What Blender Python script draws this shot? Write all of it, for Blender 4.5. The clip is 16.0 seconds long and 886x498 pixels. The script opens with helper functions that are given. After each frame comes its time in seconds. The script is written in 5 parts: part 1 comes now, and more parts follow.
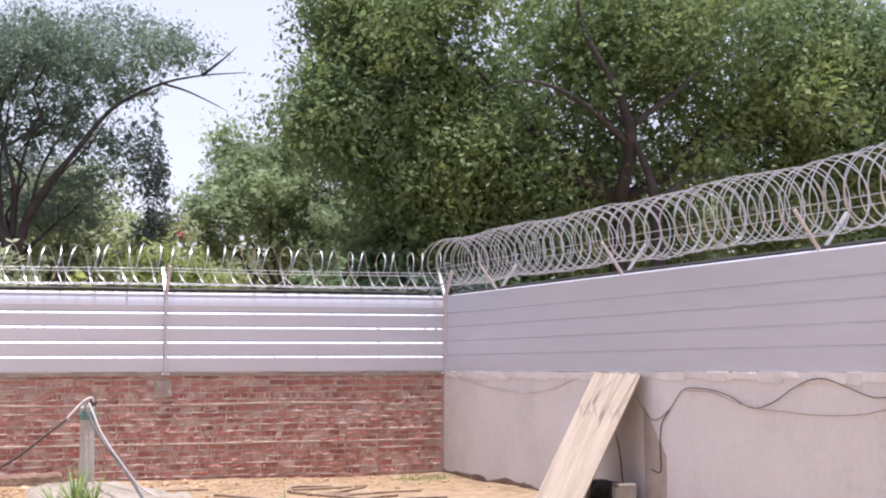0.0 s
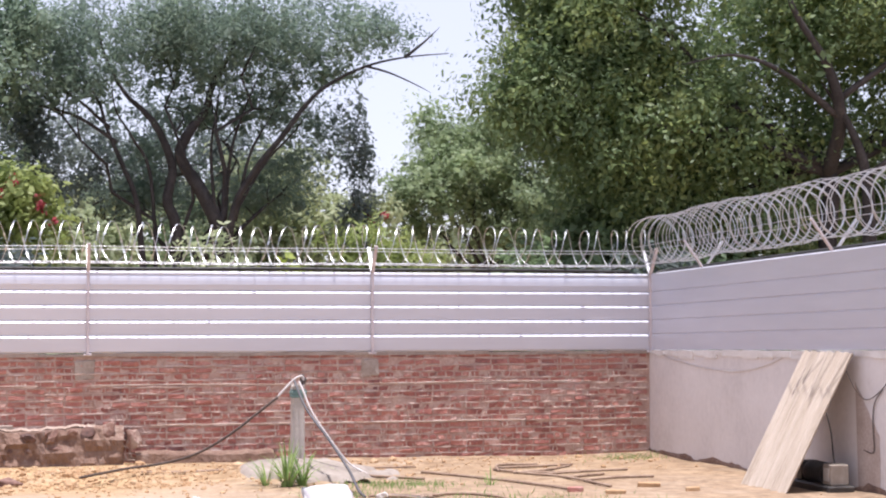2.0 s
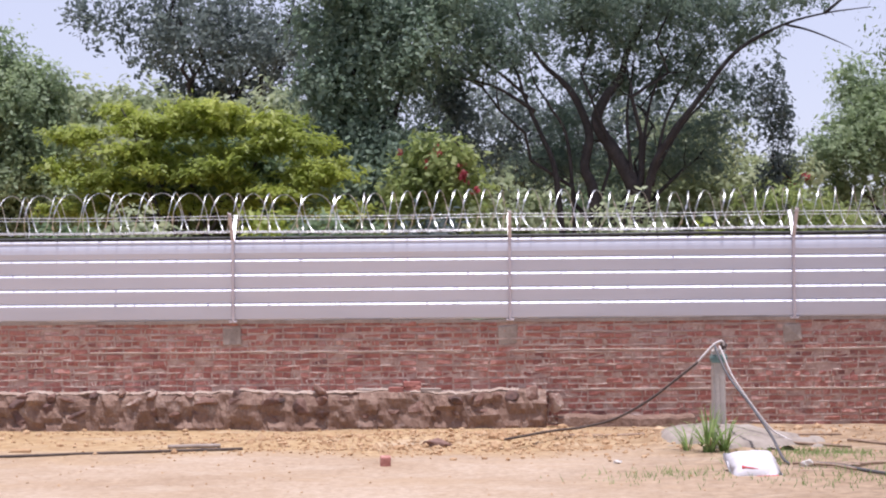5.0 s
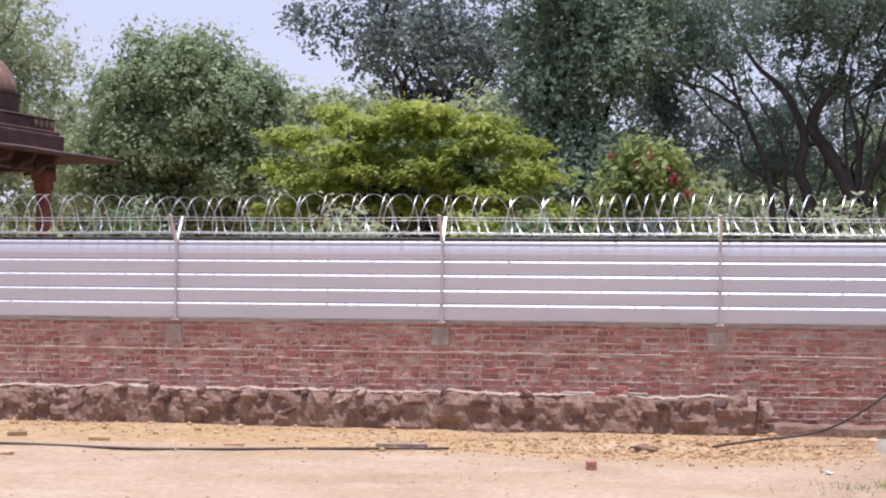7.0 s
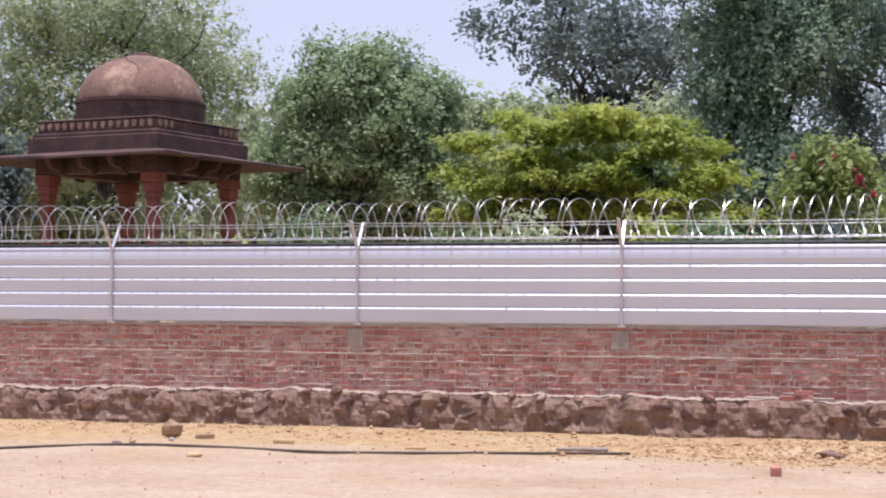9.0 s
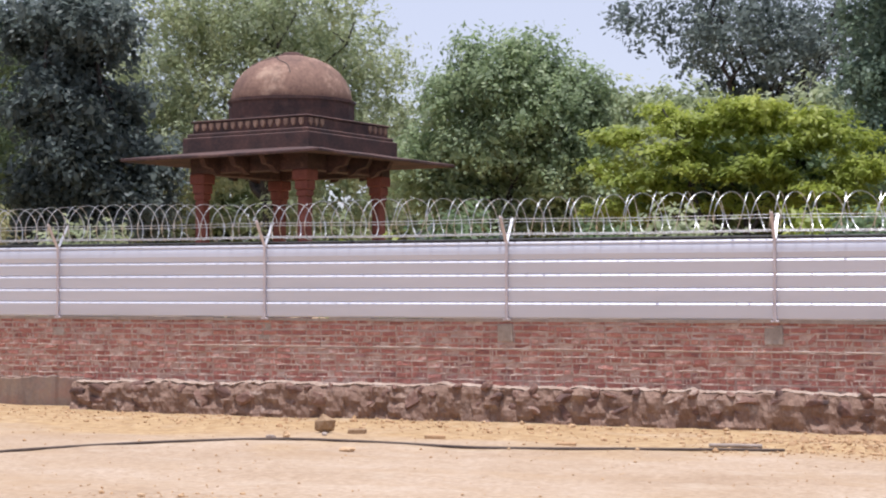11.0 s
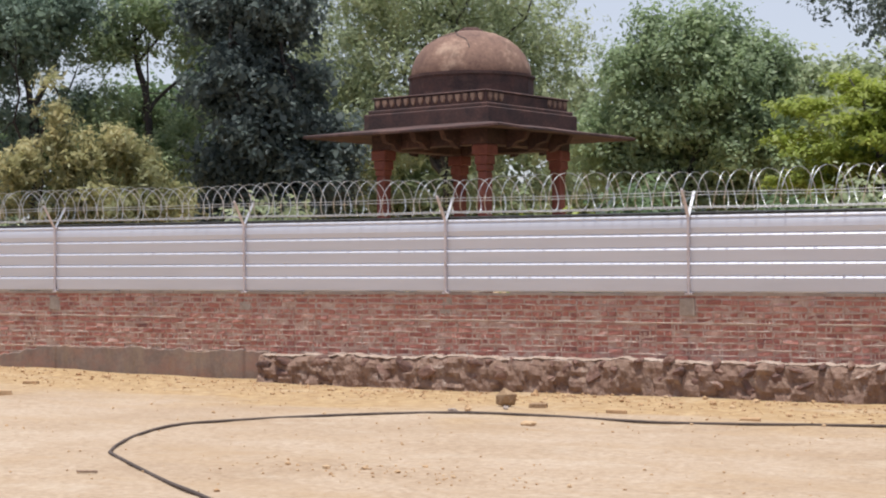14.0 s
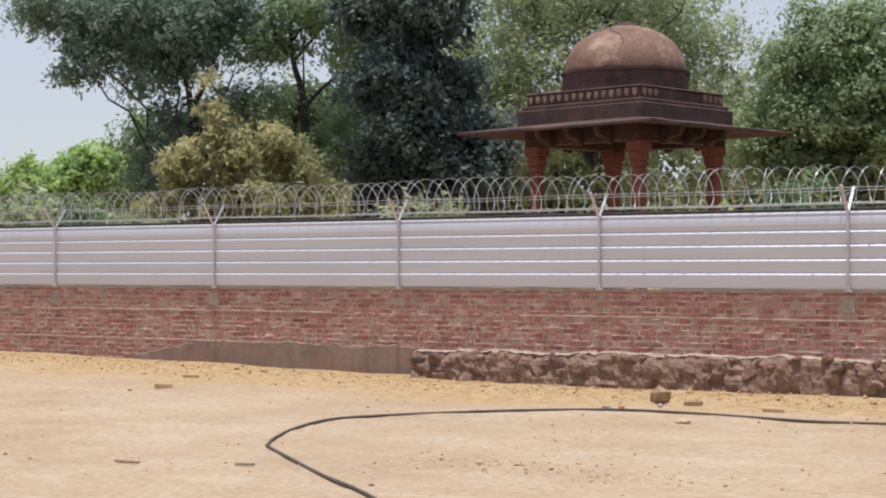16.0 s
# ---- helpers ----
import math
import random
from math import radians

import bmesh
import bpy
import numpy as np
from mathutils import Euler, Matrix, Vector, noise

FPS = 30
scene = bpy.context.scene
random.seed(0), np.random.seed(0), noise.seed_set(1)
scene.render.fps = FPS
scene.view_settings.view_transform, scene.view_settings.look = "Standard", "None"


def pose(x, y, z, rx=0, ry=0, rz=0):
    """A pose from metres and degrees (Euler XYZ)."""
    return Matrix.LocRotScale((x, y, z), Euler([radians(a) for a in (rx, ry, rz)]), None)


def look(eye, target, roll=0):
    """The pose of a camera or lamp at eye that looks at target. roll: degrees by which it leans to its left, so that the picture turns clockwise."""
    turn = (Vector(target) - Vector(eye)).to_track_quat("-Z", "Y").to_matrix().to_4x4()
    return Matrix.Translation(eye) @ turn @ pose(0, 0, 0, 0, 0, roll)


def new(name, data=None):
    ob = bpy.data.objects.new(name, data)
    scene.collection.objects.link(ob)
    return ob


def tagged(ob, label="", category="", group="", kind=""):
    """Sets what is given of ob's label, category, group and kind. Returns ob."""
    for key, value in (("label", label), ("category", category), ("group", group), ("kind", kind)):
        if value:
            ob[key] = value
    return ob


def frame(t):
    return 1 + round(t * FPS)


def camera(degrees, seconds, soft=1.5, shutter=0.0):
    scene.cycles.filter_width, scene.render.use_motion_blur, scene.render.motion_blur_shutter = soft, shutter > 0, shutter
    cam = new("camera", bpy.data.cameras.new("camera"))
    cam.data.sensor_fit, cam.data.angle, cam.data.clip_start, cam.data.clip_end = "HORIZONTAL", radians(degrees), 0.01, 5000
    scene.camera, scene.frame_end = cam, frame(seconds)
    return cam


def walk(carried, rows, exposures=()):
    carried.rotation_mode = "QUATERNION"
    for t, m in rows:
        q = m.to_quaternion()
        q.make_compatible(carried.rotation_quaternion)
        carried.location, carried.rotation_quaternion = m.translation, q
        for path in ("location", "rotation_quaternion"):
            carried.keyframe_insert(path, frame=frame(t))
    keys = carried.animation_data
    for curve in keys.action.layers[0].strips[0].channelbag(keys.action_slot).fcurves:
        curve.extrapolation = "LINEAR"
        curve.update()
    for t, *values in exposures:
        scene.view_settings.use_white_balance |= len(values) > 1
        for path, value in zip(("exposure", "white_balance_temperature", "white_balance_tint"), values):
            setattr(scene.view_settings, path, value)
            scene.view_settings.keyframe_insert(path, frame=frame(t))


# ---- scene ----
cam = camera(30.77, 16.0, soft=2.1)
EYE = 1.74
# a slow pan from one standing place: seconds, turn to the left, tilt up, lean to the right
PAN = [
    (0.0, -20.49, 3.25, -0.14),
    (0.5, -17.96, 3.19, -0.19),
    (1.0, -16.29, 3.00, -0.20),
    (1.5, -14.84, 2.73, -0.03),
    (2.0, -13.25, 2.49, 0.05),
    (2.5, -11.33, 2.34, 0.20),
    (3.0, -9.11, 2.04, 0.27),
    (3.5, -6.78, 1.74, 0.20),
    (4.0, -4.23, 1.59, 0.22),
    (4.5, -1.18, 1.45, 0.40),
    (5.0, 1.55, 1.31, 0.47),
    (7.5, 10.53, 1.50, -0.53),
    (8.0, 12.19, 1.60, -0.39),
    (8.5, 13.84, 1.57, -0.33),
    (9.0, 15.32, 1.52, -0.19),
    (9.5, 16.81, 1.48, -0.08),
    (12.0, 22.74, 1.11, 0.18),
    (12.5, 23.74, 0.87, 0.26),
    (13.0, 24.75, 0.52, 0.37),
    (13.5, 25.78, 0.36, 0.36),
    (14.0, 27.04, 0.47, 0.33),
    (14.5, 28.35, 0.44, 0.32),
    (15.0, 29.73, 0.35, 0.39),
    (15.5, 31.02, 0.33, 0.41),
    (16.0, 32.49, 0.37, 0.29),
]
walk(cam, [(t, pose(0, 0, EYE, 90 + up, 0, turn) @ pose(0, 0, 0, 0, 0, -lean)) for t, turn, up, lean in PAN], [(0, 0.90, 6330, 17.5), (3.5, 0.78, 6260, 18.5), (5, 0.53, 6130, 20), (9, 0.54, 6140, 18), (12.5, 0.50, 6330, 11.5), (16, 0.31, 6480, 7)])

# ---- light ----
world = bpy.data.worlds.new("sky")
scene.world = world
world.use_nodes = True
wn = world.node_tree.nodes
sky = wn.new("ShaderNodeTexSky")
sky.sky_type = "NISHITA"
sky.sun_disc = False
TO_SUN = Vector((0.01, -0.10, 0.99)).normalized()
sky.sun_elevation = math.asin(TO_SUN.z)
sky.sun_rotation = math.atan2(TO_SUN.x, TO_SUN.y)
sky.air_density, sky.dust_density, sky.ozone_density = 1.0, 1.0, 1.0
# thin white summer haze over the whole sky
haze = wn.new("ShaderNodeMix")
haze.data_type = "RGBA"
haze.inputs["Factor"].default_value = 0.72
haze.inputs["B"].default_value = (3.5, 3.47, 3.95, 1)
world.node_tree.links.new(sky.outputs[0], haze.inputs["A"])
world.node_tree.links.new(haze.outputs["Result"], wn["Background"].inputs[0])
wn["Background"].inputs[1].default_value = 0.14
sun = new("sun", bpy.data.lights.new("sun", "SUN"))
sun.data.energy, sun.data.angle, sun.data.color = 3.5, radians(0.6), (1.0, 0.97, 0.93)
sun.matrix_world = look((0, 0, 30), Vector((0, 0, 30)) - TO_SUN)


# ---- materials ----
def material(name, colors, scale=4.0, rough=0.85, metal=0.0, bump=0.3, fine=40.0, vary="", amount=0.25, stretch=(1, 1, 1), dist=0.02, coords="Object", leaf=False):
    """Two-scale noise colour; vary: 'object' or 'island' shifts the value piece by piece."""
    m = bpy.data.materials.new(name)
    m.use_nodes = True
    nt = m.node_tree
    n, ln = nt.nodes, nt.links
    bs = n["Principled BSDF"]
    tc = n.new("ShaderNodeTexCoord")
    mp = n.new("ShaderNodeMapping")
    mp.inputs["Scale"].default_value = stretch
    if coords == "World":
        geo0 = n.new("ShaderNodeNewGeometry")
        ln.new(geo0.outputs["Position"], mp.inputs[0])
    else:
        ln.new(tc.outputs[coords], mp.inputs[0])
    big = n.new("ShaderNodeTexNoise")
    big.inputs["Scale"].default_value, big.inputs["Detail"].default_value, big.inputs["Roughness"].default_value = scale, 6, 0.65
    ln.new(mp.outputs[0], big.inputs["Vector"])
    small = n.new("ShaderNodeTexNoise")
    small.inputs["Scale"].default_value, small.inputs["Detail"].default_value = fine, 4
    ln.new(mp.outputs[0], small.inputs["Vector"])
    mix = n.new("ShaderNodeMath")
    mix.operation = "MULTIPLY_ADD"
    ln.new(small.outputs[0], mix.inputs[0])
    mix.inputs[1].default_value = 0.45
    ln.new(big.outputs[0], mix.inputs[2])
    val = mix.outputs[0]
    if vary:
        src = n.new("ShaderNodeObjectInfo").outputs["Random"] if vary == "object" else n.new("ShaderNodeNewGeometry").outputs["Random Per Island"]
        add = n.new("ShaderNodeMath")
        add.operation = "MULTIPLY_ADD"
        ln.new(src, add.inputs[0])
        add.inputs[1].default_value = amount * 2
        sub = n.new("ShaderNodeMath")
        sub.operation = "SUBTRACT"
        ln.new(val, sub.inputs[0])
        sub.inputs[1].default_value = amount
        ln.new(sub.outputs[0], add.inputs[2])
        val = add.outputs[0]
    ramp = n.new("ShaderNodeValToRGB")
    cr = ramp.color_ramp
    for i, c in enumerate(colors):
        p = 0.42 + 0.6 * i / max(1, len(colors) - 1)
        e = cr.elements[i] if i < 2 else cr.elements.new(p)
        e.position, e.color = p, (*c, 1)
    ln.new(val, ramp.inputs[0])
    ln.new(ramp.outputs[0], bs.inputs["Base Color"])
    bs.inputs["Roughness"].default_value = rough
    bs.inputs["Metallic"].default_value = metal
    if leaf:
        bs.inputs["Specular IOR Level"].default_value = 0.4
        tr = n.new("ShaderNodeBsdfTranslucent")
        ln.new(ramp.outputs[0], tr.inputs[0])
        ms = n.new("ShaderNodeMixShader")
        ms.inputs[0].default_value = 0.5
        ln.new(bs.outputs[0], ms.inputs[1])
        ln.new(tr.outputs[0], ms.inputs[2])
        ln.new(ms.outputs[0], n["Material Output"].inputs[0])
    elif bump:
        bp = n.new("ShaderNodeBump")
        bp.inputs["Strength"].default_value, bp.inputs["Distance"].default_value = bump, dist
        ln.new(mix.outputs[0], bp.inputs["Height"])
        ln.new(bp.outputs[0], bs.inputs["Normal"])
    return m


def add_wash(m, colour, scale, lo, hi, amount, stretch=(1, 1, 1.5)):
    """Patches of another tint with ragged edges over a material's own colour."""
    n, ln = m.node_tree.nodes, m.node_tree.links
    bs = n["Principled BSDF"]
    base = bs.inputs["Base Color"].links[0].from_socket
    g = n.new("ShaderNodeNewGeometry")
    mp = n.new("ShaderNodeMapping")
    mp.inputs["Scale"].default_value = stretch
    ln.new(g.outputs["Position"], mp.inputs[0])
    tex = n.new("ShaderNodeTexNoise")
    tex.inputs["Scale"].default_value, tex.inputs["Detail"].default_value, tex.inputs["Roughness"].default_value = scale, 10, 0.74
    ln.new(mp.outputs[0], tex.inputs["Vector"])
    mr = n.new("ShaderNodeMapRange")
    ln.new(tex.outputs[0], mr.inputs[0])
    mr.inputs[1].default_value, mr.inputs[2].default_value, mr.inputs[4].default_value = lo, hi, amount
    mx = n.new("ShaderNodeMix")
    mx.data_type = "RGBA"
    ln.new(mr.outputs[0], mx.inputs["Factor"])
    ln.new(base, mx.inputs["A"])
    mx.inputs["B"].default_value = (*colour, 1)
    ln.new(mx.outputs["Result"], bs.inputs["Base Color"])


SOIL = material("dry_sandy_soil", [(0.30, 0.205, 0.128), (0.39, 0.29, 0.20), (0.46, 0.365, 0.278)], 0.5, 0.95, bump=0.7, fine=9, coords="World", dist=0.03)


def add_spoil(m):
    """Mixes ochre loose earth into the soil along the wall, with an uneven edge."""
    n, ln = m.node_tree.nodes, m.node_tree.links
    bs = n["Principled BSDF"]
    base = bs.inputs["Base Color"].links[0].from_socket
    geo1 = n.new("ShaderNodeNewGeometry")
    xyz = n.new("ShaderNodeSeparateXYZ")
    ln.new(geo1.outputs["Position"], xyz.inputs[0])
    wob = n.new("ShaderNodeTexNoise")
    wob.inputs["Scale"].default_value, wob.inputs["Detail"].default_value = 0.55, 8
    ln.new(geo1.outputs["Position"], wob.inputs["Vector"])
    ma = n.new("ShaderNodeMath")
    ma.operation = "MULTIPLY_ADD"
    ln.new(wob.outputs[0], ma.inputs[0])
    ma.inputs[1].default_value = 5.5
    ln.new(xyz.outputs["Y"], ma.inputs[2])
    mr = n.new("ShaderNodeMapRange")
    ln.new(ma.outputs[0], mr.inputs[0])
    mr.inputs[1].default_value, mr.inputs[2].default_value = 18.8, 20.6
    grain = n.new("ShaderNodeTexNoise")
    grain.inputs["Scale"].default_value, grain.inputs["Detail"].default_value = 6, 8
    ln.new(geo1.outputs["Position"], grain.inputs["Vector"])
    rp = n.new("ShaderNodeValToRGB")
    rp.color_ramp.elements[0].position, rp.color_ramp.elements[0].color = 0.3, (0.30, 0.185, 0.082, 1)
    rp.color_ramp.elements[1].position, rp.color_ramp.elements[1].color = 0.7, (0.48, 0.345, 0.19, 1)
    ln.new(grain.outputs[0], rp.inputs[0])
    mx = n.new("ShaderNodeMix")
    mx.data_type = "RGBA"
    ln.new(mr.outputs[0], mx.inputs["Factor"])
    ln.new(base, mx.inputs["A"])
    ln.new(rp.outputs[0], mx.inputs["B"])
    # damp, trampled brown earth round the water point
    mb = n.new("ShaderNodeMath")
    mb.operation = "MULTIPLY_ADD"
    ln.new(wob.outputs[0], mb.inputs[0])
    mb.inputs[1].default_value = 3.5
    ln.new(xyz.outputs["X"], mb.inputs[2])
    mr2 = n.new("ShaderNodeMapRange")
    ln.new(mb.outputs[0], mr2.inputs[0])
    mr2.inputs[1].default_value, mr2.inputs[2].default_value = 2.2, 4.6
    mr2.inputs[4].default_value = 0.8
    rb = n.new("ShaderNodeValToRGB")
    rb.color_ramp.elements[0].position, rb.color_ramp.elements[0].color = 0.35, (0.19, 0.125, 0.075, 1)
    rb.color_ramp.elements[1].position, rb.color_ramp.elements[1].color = 0.7, (0.40, 0.29, 0.19, 1)
    ln.new(grain.outputs[0], rb.inputs[0])
    my = n.new("ShaderNodeMix")
    my.data_type = "RGBA"
    ln.new(mr2.outputs[0], my.inputs["Factor"])
    ln.new(mx.outputs["Result"], my.inputs["A"])
    ln.new(rb.outputs[0], my.inputs["B"])
    dots = n.new("ShaderNodeTexNoise")
    dots.inputs["Scale"].default_value, dots.inputs["Detail"].default_value, dots.inputs["Roughness"].default_value = 14, 10, 0.75
    ln.new(geo1.outputs["Position"], dots.inputs["Vector"])
    rd = n.new("ShaderNodeValToRGB")
    rd.color_ramp.elements[0].position, rd.color_ramp.elements[0].color = 0.33, (0.72, 0.68, 0.64, 1)
    rd.color_ramp.elements[1].position, rd.color_ramp.elements[1].color = 0.58, (1.06, 1.06, 1.06, 1)
    ln.new(dots.outputs[0], rd.inputs[0])
    mz = n.new("ShaderNodeMix")
    mz.data_type, mz.blend_type = "RGBA", "MULTIPLY"
    mz.inputs["Factor"].default_value = 1.0
    ln.new(my.outputs["Result"], mz.inputs["A"])
    ln.new(rd.outputs[0], mz.inputs["B"])
    ln.new(mz.outputs["Result"], bs.inputs["Base Color"])


add_spoil(SOIL)
add_wash(SOIL, (0.36, 0.245, 0.14), 0.42, 0.50, 0.64, 0.5, (1, 2.6, 1))
add_wash(SOIL, (0.50, 0.42, 0.33), 0.8, 0.54, 0.66, 0.4, (1, 2.2, 1))
CLOD = material("loose_ochre_earth", [(0.34, 0.20, 0.10), (0.45, 0.29, 0.16), (0.53, 0.38, 0.24)], 3, 0.95, bump=0.5, fine=30, vary="island", amount=0.15, coords="World")
BRICK = material("worn_red_brick", [(0.17, 0.085, 0.08), (0.335, 0.13, 0.105), (0.44, 0.20, 0.16), (0.62, 0.43, 0.37)], 3.4, 0.9, bump=1.0, fine=34, vary="object", amount=0.13, coords="World", dist=0.02)
BRICK_FAR = material("worn_red_brick_joined", [(0.17, 0.085, 0.08), (0.335, 0.13, 0.105), (0.44, 0.20, 0.16), (0.62, 0.43, 0.37)], 3.4, 0.9, bump=1.0, fine=34, vary="island", amount=0.13, coords="World", dist=0.02)
MORTAR = material("pale_lime_mortar", [(0.32, 0.19, 0.155), (0.45, 0.31, 0.26), (0.62, 0.49, 0.42)], 5, 0.95, bump=0.6, fine=30, coords="World")
for brick_mat in (BRICK, BRICK_FAR, MORTAR):
    add_wash(brick_mat, (0.47, 0.385, 0.355), 1.1, 0.53, 0.68, 0.62)
    add_wash(brick_mat, (0.17, 0.10, 0.085), 1.7, 0.60, 0.74, 0.5, (1, 1, 0.8))
BLOCK = material("ochre_masonry_lump", [(0.20, 0.125, 0.07), (0.31, 0.205, 0.12), (0.42, 0.30, 0.19)], 9, 0.95, bump=0.9, fine=40, coords="World")
CEMENT = material("grey_cement", [(0.22, 0.175, 0.15), (0.34, 0.28, 0.24), (0.46, 0.39, 0.34)], 3, 0.95, bump=0.5, fine=35, coords="World")
RUBBLE = material("rubble_stone", [(0.075, 0.05, 0.046), (0.145, 0.082, 0.068), (0.22, 0.125, 0.095), (0.38, 0.29, 0.24)], 4, 0.95, bump=0.8, fine=25, vary="object", amount=0.16, coords="World", dist=0.03)
PLASTER = material("grey_white_plaster", [(0.56, 0.52, 0.51), (0.68, 0.64, 0.63), (0.75, 0.71, 0.70)], 0.8, 0.9, bump=0.15, fine=14, coords="World")
SHEET = material("galvanised_sheet", [(0.56, 0.57, 0.635), (0.61, 0.615, 0.68), (0.66, 0.665, 0.73)], 0.9, 0.46, metal=0.35, bump=0.0, fine=5, coords="World", stretch=(0.25, 0.25, 2))
GALV = material("galvanised_steel", [(0.5, 0.5, 0.52), (0.72, 0.72, 0.74)], 8, 0.38, metal=0.85, bump=0.05, coords="World")
POST = material("primed_steel", [(0.50, 0.45, 0.47), (0.62, 0.56, 0.58), (0.70, 0.65, 0.67)], 6, 0.6, metal=0.2, bump=0.1, coords="World")
BLACK = material("black_rubber", [(0.015, 0.014, 0.014), (0.04, 0.038, 0.038)], 5, 0.5, bump=0.1)
HOSE = material("dusty_black_hose", [(0.04, 0.028, 0.025), (0.115, 0.082, 0.068)], 4, 0.8, bump=0.1)
SANDSTONE = material("weathered_red_sandstone", [(0.026, 0.019, 0.020), (0.055, 0.033, 0.032), (0.095, 0.049, 0.043), (0.18, 0.10, 0.08)], 1.9, 0.9, bump=0.6, fine=22, coords="World")
DOMESTONE = material("lichen_stained_dome_plaster", [(0.07, 0.045, 0.04), (0.16, 0.092, 0.072), (0.25, 0.15, 0.11), (0.37, 0.25, 0.18)], 1.5, 0.9, bump=0.4, fine=20, coords="World")
add_wash(SANDSTONE, (0.17, 0.105, 0.085), 1.6, 0.56, 0.72, 0.55)
add_wash(DOMESTONE, (0.44, 0.31, 0.235), 1.5, 0.54, 0.64, 0.6, (1, 1, 1))
add_wash(DOMESTONE, (0.075, 0.045, 0.04), 2.2, 0.55, 0.70, 0.6, (1, 1, 0.6))
REDSTONE = material("red_painted_stone", [(0.13, 0.045, 0.038), (0.22, 0.072, 0.058), (0.28, 0.115, 0.09)], 2.5, 0.85, bump=0.25, coords="World")
PALESTONE = material("pale_merlon_stone", [(0.13, 0.075, 0.06), (0.24, 0.15, 0.11), (0.42, 0.28, 0.20)], 6, 0.9, coords="World")
WOOD = material("weathered_plank_wood", [(0.26, 0.19, 0.14), (0.46, 0.37, 0.29), (0.60, 0.51, 0.42)], 5, 0.85, bump=0.3, fine=30, stretch=(6, 6, 0.7))
BARK = material("dark_bark", [(0.022, 0.019, 0.019), (0.048, 0.042, 0.041), (0.085, 0.075, 0.072)], 3, 0.95, bump=0.8, fine=20, coords="World", dist=0.03)


def leafmat(name, dark, mid, light):
    # lift and extra blue in all leaf colours stand in for aerial haze
    dark, mid, light = ((r * 1.4, g * 1.4, b * 1.52) for r, g, b in (dark, mid, light))
    return material(name, [dark, mid, light], 0.55, 0.5, vary="island", amount=0.09, coords="World", fine=3, leaf=True)


LEAF_NEEM = leafmat("neem_leaves", (0.076, 0.122, 0.062), (0.125, 0.180, 0.074), (0.235, 0.270, 0.082))
LEAF_ACACIA = leafmat("acacia_leaves", (0.088, 0.126, 0.100), (0.138, 0.190, 0.136), (0.23, 0.29, 0.185))
LEAF_LIME = leafmat("lime_green_leaves", (0.115, 0.158, 0.034), (0.235, 0.280, 0.050), (0.370, 0.400, 0.085))
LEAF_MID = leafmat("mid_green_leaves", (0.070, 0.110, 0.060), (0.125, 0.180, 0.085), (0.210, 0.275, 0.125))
LEAF_OLIVE = leafmat("dusty_olive_leaves", (0.150, 0.182, 0.110), (0.260, 0.300, 0.165), (0.410, 0.430, 0.235))
LEAF_DARK = leafmat("dark_leaves", (0.058, 0.078, 0.073), (0.088, 0.113, 0.097), (0.15, 0.18, 0.145))
LEAF_BLUE = leafmat("blue_green_leaves", (0.074, 0.098, 0.088), (0.114, 0.143, 0.120), (0.175, 0.207, 0.165))
LEAF_BROWN = leafmat("yellowing_leaves", (0.135, 0.150, 0.072), (0.250, 0.250, 0.115), (0.430, 0.385, 0.190))
LEAF_GRASS = leafmat("tall_grass_leaves", (0.105, 0.150, 0.044), (0.19, 0.235, 0.07), (0.31, 0.345, 0.12))
PETAL = leafmat("red_petals", (0.22, 0.03, 0.035), (0.33, 0.05, 0.06), (0.42, 0.12, 0.12))
PALE = material("pale_pointing_mortar", [(0.42, 0.31, 0.26), (0.58, 0.47, 0.40), (0.66, 0.57, 0.50)], 3, 0.95, bump=0.5, fine=30, coords="World")
FOOT = material("earthy_brown_masonry", [(0.145, 0.085, 0.064), (0.205, 0.125, 0.092), (0.26, 0.168, 0.125), (0.34, 0.245, 0.19)], 5.0, 0.95, bump=1.0, fine=16, coords="World", dist=0.05)
add_wash(FOOT, (0.48, 0.395, 0.34), 3.2, 0.57, 0.66, 0.6, (1, 1, 1))
add_wash(FOOT, (0.085, 0.052, 0.045), 2.6, 0.54, 0.68, 0.65, (1, 1, 1))
CEMENT_DARK = material("stained_cement", [(0.15, 0.108, 0.09), (0.23, 0.172, 0.145), (0.31, 0.24, 0.20)], 2.2, 0.95, bump=0.4, fine=20, coords="World")
add_wash(CEMENT_DARK, (0.30, 0.17, 0.13), 1.8, 0.46, 0.62, 0.7)
add_wash(CEMENT_DARK, (0.36, 0.26, 0.17), 1.2, 0.50, 0.66, 0.6, (1, 1, 0.6))
CONCRETE = material("pale_concrete", [(0.34, 0.30, 0.27), (0.46, 0.42, 0.38), (0.56, 0.51, 0.47)], 4, 0.9, bump=0.3, fine=40, coords="World")
WHITE = material("white_lump", [(0.55, 0.5, 0.46), (0.75, 0.72, 0.68)], 9, 0.9)
STICK = material("dry_stick_wood", [(0.16, 0.10, 0.07), (0.30, 0.21, 0.15), (0.42, 0.32, 0.24)], 5, 0.9, coords="World")
TEAL = material("teal_cloth_tape", [(0.10, 0.18, 0.17), (0.20, 0.30, 0.28)], 9, 0.8)
PIPE = material("pale_pvc", [(0.45, 0.40, 0.38), (0.66, 0.61, 0.58)], 6, 0.5)
SACK = material("white_woven_plastic", [(0.50, 0.48, 0.50), (0.66, 0.64, 0.65)], 5, 0.6, bump=0.4, fine=14)
RED = material("red_print", [(0.42, 0.03, 0.04), (0.55, 0.06, 0.06)], 8, 0.6)
